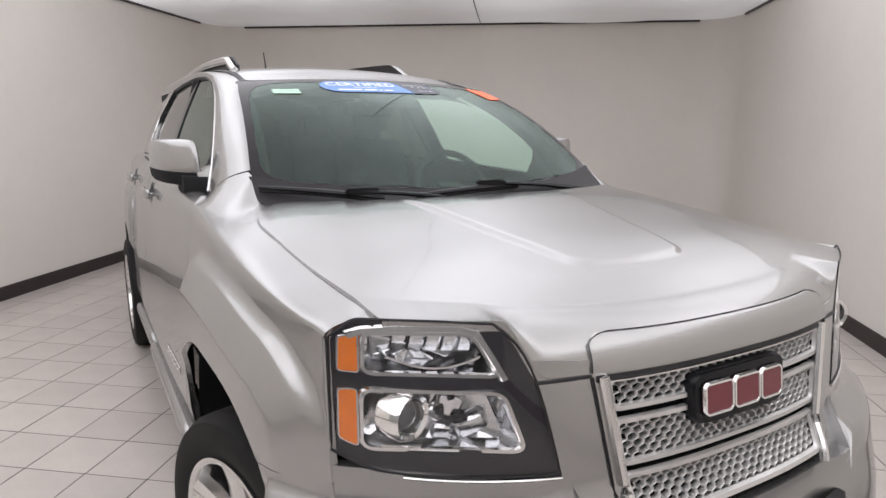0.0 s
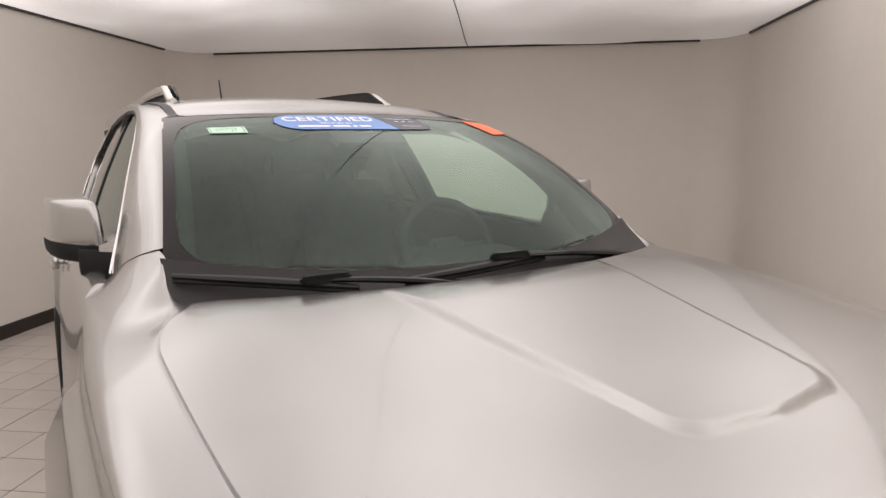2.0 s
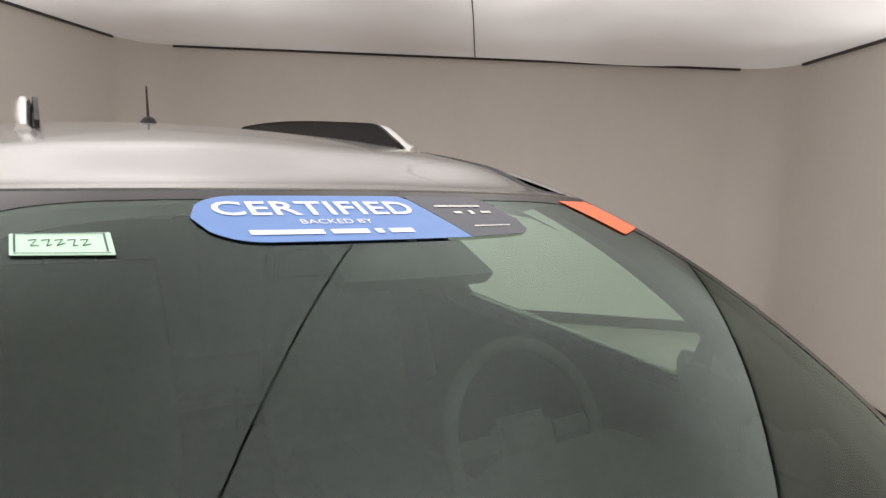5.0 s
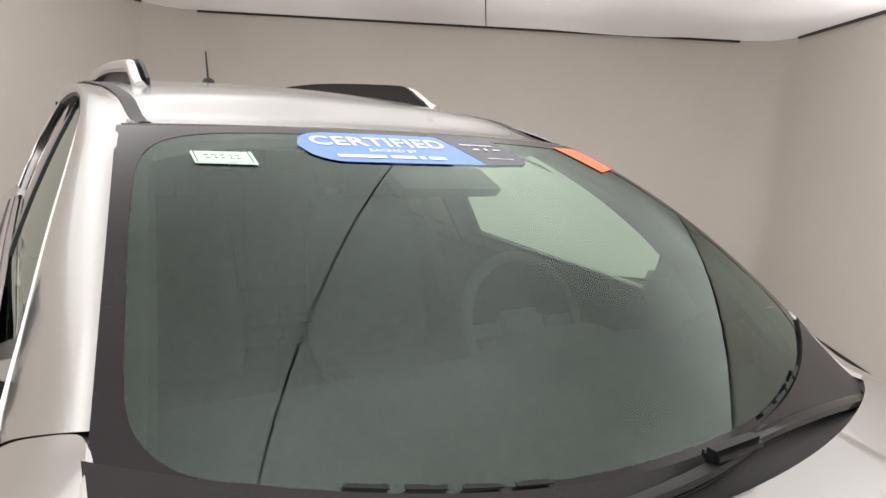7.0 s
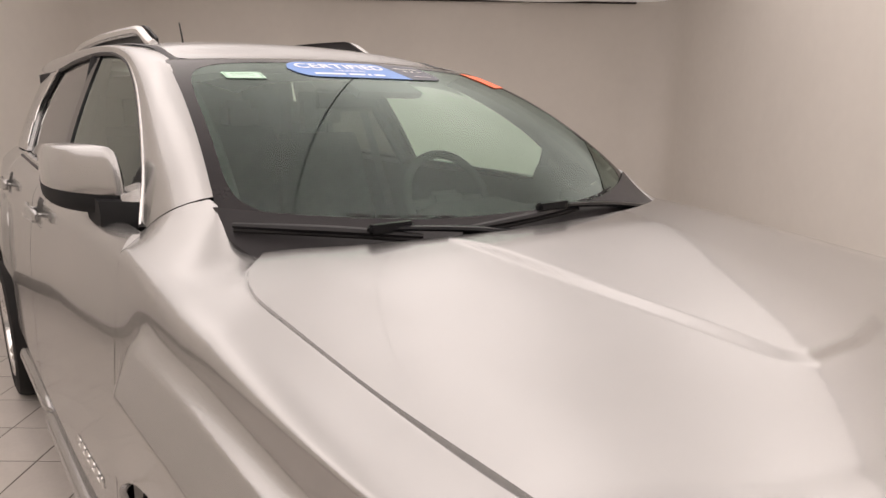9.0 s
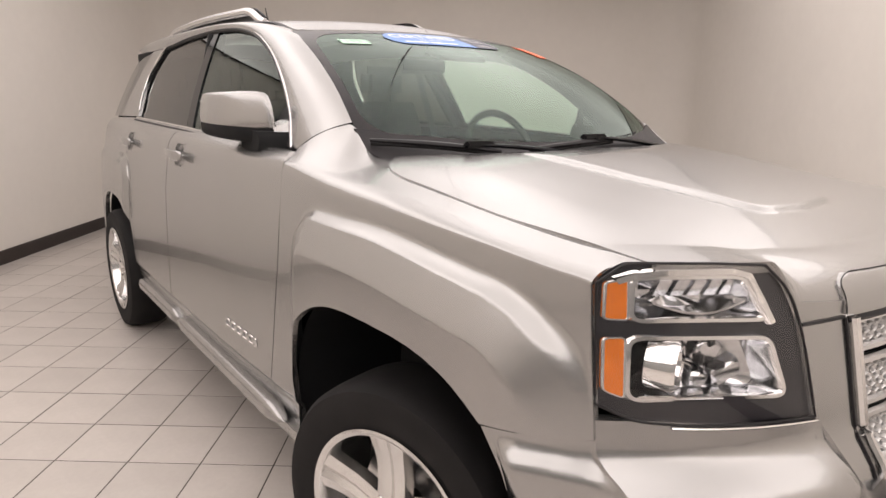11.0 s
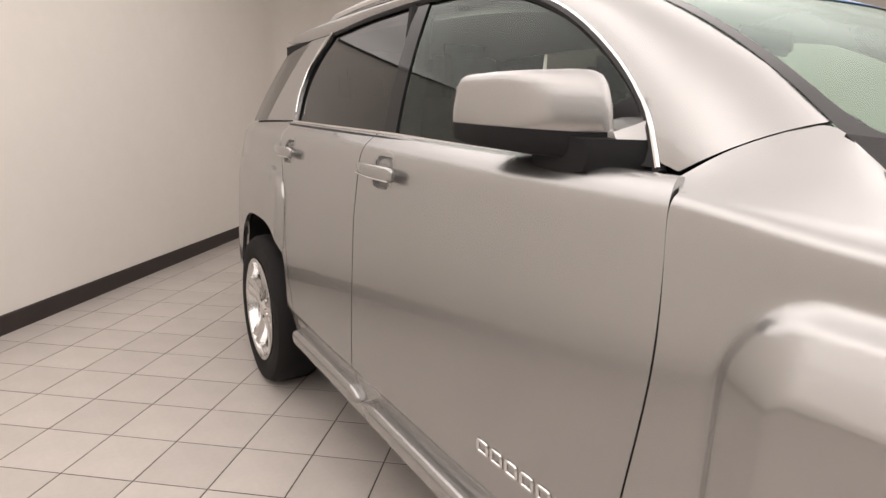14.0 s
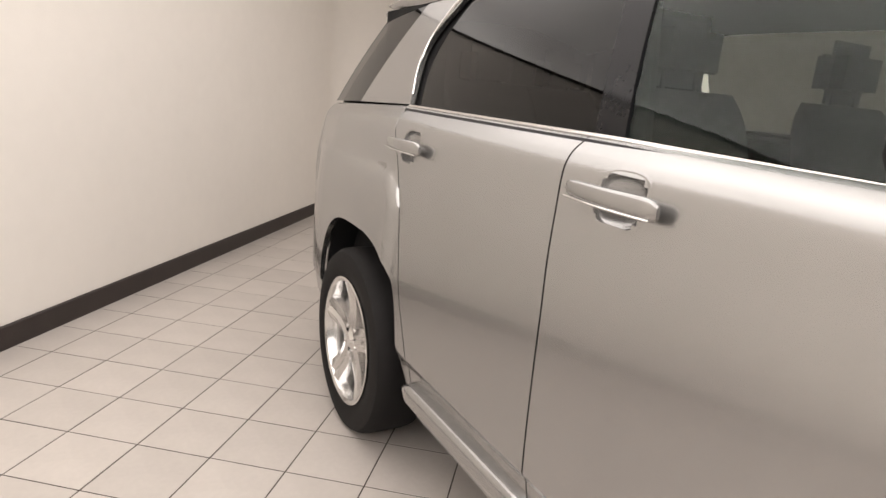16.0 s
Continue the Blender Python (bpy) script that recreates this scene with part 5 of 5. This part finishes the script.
# ---- cabin ----
def cabin():
    def liner(u, v):
        x = (2 * u - 1) * 0.56
        y = 1.03 + 0.33 * x * x + 2.5 * v
        return Vector((x, y, hermite(ROOF_Z, y) - 0.115 * x * x - 0.045 - 0.05 * (x / 0.56) ** 4))

    part("headliner", grid(liner, 16, 20), LINER, car, "light grey cloth headliner")
    part("cabin_floor", grid(lambda u, v: Vector(((2 * u - 1) * 0.74, 0.45 + 3.3 * v, 0.42)), 4, 4), DASH, car)

    def dash(u, v):
        x = (2 * u - 1) * 0.70
        k = [(0.16 + 0.50 * x * x, 1.165), (0.45 + 0.28 * x * x, 1.150), (0.78, 1.155), (0.90, 1.13), (0.93, 1.06), (0.90, 0.85), (0.86, 0.5)]
        i = min(int(v * 6), 5)
        w = v * 6 - i
        hump = 0.045 * step(0.24, 0.14, abs(x - 0.37)) * step(0.25, 0.5, v) * step(0.85, 0.6, v)
        return Vector((x, k[i][0] * (1 - w) + k[i + 1][0] * w, k[i][1] * (1 - w) + k[i + 1][1] * w + hump))

    d = part("dashboard", grid(dash, 36, 24), DASH, car, "dark grey moulded dashboard", 50)
    part("air_vent", box((0.16, 0.02, 0.05), (0.0, 0.93, 1.06), 0.008, 2), BLACK, d)
    w = new("steering_wheel")
    w.parent = car
    w.matrix_basis = Matrix.Translation((0.35, 0.965, 1.165)) @ Euler((radians(64), 0, 0)).to_matrix().to_4x4()
    tagged(w, "dark leather steering wheel")
    ring = [(0.185 * math.cos(a), 0.185 * math.sin(a), 0) for a in [k * math.tau / 40 for k in range(40)]]
    part("wheel_rim", tube(ring, 0.016, 10, closed=True), GREY_LEATHER, w)
    part("wheel_boss", box((0.16, 0.11, 0.05), (0, -0.01, -0.02), 0.02, 3), GREY_LEATHER, w)
    for a, l in ((180, 0.11), (0, 0.11), (270, 0.13)):
        b = box((l, 0.035, 0.016), (0.07 + l / 2, 0, -0.012), 0.006, 2)
        bmesh.ops.rotate(b, cent=(0, 0, 0), matrix=Matrix.Rotation(radians(a), 3, "Z"), verts=b.verts)
        part("wheel_spoke", b, GREY_LEATHER, w)
    for x in (-0.37, 0.37):
        seat(x, 1.62, True)
        seat(x, 2.62, False)
    seat(0.0, 2.64, False)
    for s in (-1, 1):
        bm = grid(lambda u, v: Vector((s * (0.77 - 0.05 * v + 0.03 * math.sin(math.pi * v)), 0.75 + 2.9 * u, 0.42 + 0.80 * v)), 20, 8)
        part("door_lining", bm, DASH, car, "dark door lining")
        post = [Vector((s * (0.735 - 0.16 * t), 1.80 + 0.20 * t, 1.23 + 0.44 * t)) for t in [i / 8 for i in range(9)]]
        part("post_lining", tube(post, 0.045, 8, flat=0.5), DASH, car)
        belt = [Vector((s * (0.69 - 0.10 * t), 1.84 + 0.16 * t, 0.95 + 0.62 * t)) for t in [i / 8 for i in range(9)]]
        part("seat_belt", tube(belt, 0.022, 6, flat=0.12), CLOTH, car)
        pil = [Vector((s * (0.665 - 0.11 * v), *shield(0.665 - 0.11 * v, v)[1:])) + Vector((0, 0.05, -0.03)) for v in [i / 10 for i in range(11)]]
        part("pillar_lining", tube(pil, 0.035, 8, flat=0.7), CLOTH, car, "dark pillar lining")
        c = grid(lambda u, v: Vector((s * 0.60, 2.95 + 0.6 * u, 0.9 + 0.75 * v)), 3, 3)
        part("rear_lining", c, DASH, car)
    # inner mirror and its camera housing behind the glass
    pad = grid(lambda u, v: on_screen(-0.148 + 0.225 * u, 0.735 + 0.10 * v, -0.012) , 8, 4)
    rim(pad, 0.03, (0, 0.6, -0.6))
    part("mirror_mount", pad, DASH, car, "black sensor housing behind the windscreen")
    m = box((0.24, 0.03, 0.07), (-0.03, 1.06, 1.525), 0.014, 3)
    part("inner_mirror", m, DASH, car, "black rear-view mirror")
    part("sensor_window", grid(lambda u, v: on_screen(-0.115 + 0.06 * u, 0.775 + 0.03 * v, -0.0105), 2, 2), COWL, car)
    for x in (-0.33, 0.33):
        part("sun_visor", box((0.36, 0.16, 0.018), (x, 1.16, 1.61), 0.008, 2, turn=Euler((radians(-14), 0, 0)).to_matrix()), LINER, car)


GREY_LEATHER = material("dark_leather", (0.016, 0.016, 0.016), 0.6, 0.0, 0.1, 30.0, 0.1, 300.0, Specular_IOR_Level=0.25)


def seat(x, y, front):
    ob = new("seat")
    ob.parent = car
    ob.location = (x, y, 0)
    tagged(ob, "dark upholstered car seat with a headrest")
    w = 0.25 if front else 0.24
    part("seat_cushion", box((2 * w, 0.50, 0.16), (0, -0.02, 0.72), 0.05, 3), CLOTH, ob)

    def back(u, v):
        a = math.tau * u
        ww = w * (1 - 0.16 * v * v) * (0.9 + 0.1 * min(1, 6 * v))
        th = 0.07 * max(0.05, 1 - max(0, v - 0.9) * 8)
        c, d = math.cos(a), math.sin(a)
        return Vector((ww * math.copysign(abs(c) ** 0.5, c), 0.24 + 0.17 * v + th * math.copysign(abs(d) ** 0.6, d), 0.74 + 0.63 * v))

    bm = grid(back, 28, 14)
    bmesh.ops.holes_fill(bm, edges=[e for e in bm.edges if e.is_boundary])
    part("seat_back", bm, CLOTH, ob)
    h = box((0.27 if front else 0.24, 0.10, 0.19), (0, 0.42, 1.470 if front else 1.43), 0.045, 4)
    part("headrest", h, CLOTH, ob)
    for k in (-0.06, 0.06):
        part("headrest_post", tube([(k, 0.41, 1.34), (k, 0.42, 1.42)], 0.007, 8), BLACK, ob)


cabin()


# ---- the floor: grout bed with single tiles ----
PITCH, FX, FY = 0.285, -2.9, 3.2


def floor():
    bm = grid(lambda u, v: (LEFT - 0.1 + (RIGHT - LEFT + 0.2) * u, FRONT - 0.1 + (BACK - FRONT + 0.2) * v, -0.0011), 4, 4)
    rim(bm, 0.1, (0, 0, -1))
    ob = tagged(part("floor", bm, GROUT), "cream square floor tiles with thin dark grout", "floor", kind="structure")

    def tile_mesh(w, d):
        b = box((w, d, 0.010), (0, 0, -0.005), 0.0, 1)
        top = [e for e in b.edges if all(v.co.z > -0.001 for v in e.verts)]
        bmesh.ops.bevel(b, geom=top, offset=0.0007, segments=1, affect="EDGES")
        return b

    me = bpy.data.meshes.new("tile")
    b = tile_mesh(PITCH - 0.0052, PITCH - 0.0052)
    b.to_mesh(me)
    b.free()
    me.materials.append(TILE)
    rng = random.Random(4)
    verts, faces = [], []
    proto_v = [v.co.copy() for v in me.vertices]
    proto_f = [tuple(p.vertices) for p in me.polygons]
    near = 0
    for i in range(-4, 22):
        for j in range(-25, 19):
            x, y = FX + (i + 0.5) * PITCH, FY + (j + 0.5) * PITCH
            if not (LEFT - 0.2 < x < RIGHT + 0.2 and FRONT - 0.2 < y < BACK + 0.2):
                continue
            z = rng.uniform(-0.0004, 0.0004)
            if near < 296 and ((x < -0.9 and 1.3 < y < 7.2) or (x > 1.3 and 1.5 < y < 6.5)):
                t = new("tile", me)
                t.parent = ob
                t.location = (x, y, z)
                near += 1
            else:
                n = len(verts)
                verts += [(p.x + x, p.y + y, p.z + z) for p in proto_v]
                faces += [tuple(n + k for k in f) for f in proto_f]
    rest = bpy.data.meshes.new("far_tiles")
    rest.from_pydata(verts, [], faces)
    rest.materials.append(TILE)
    r = new("far_tiles", rest)
    r.parent = ob
    tagged(r, "more cream floor tiles", kind="stuff")


floor()
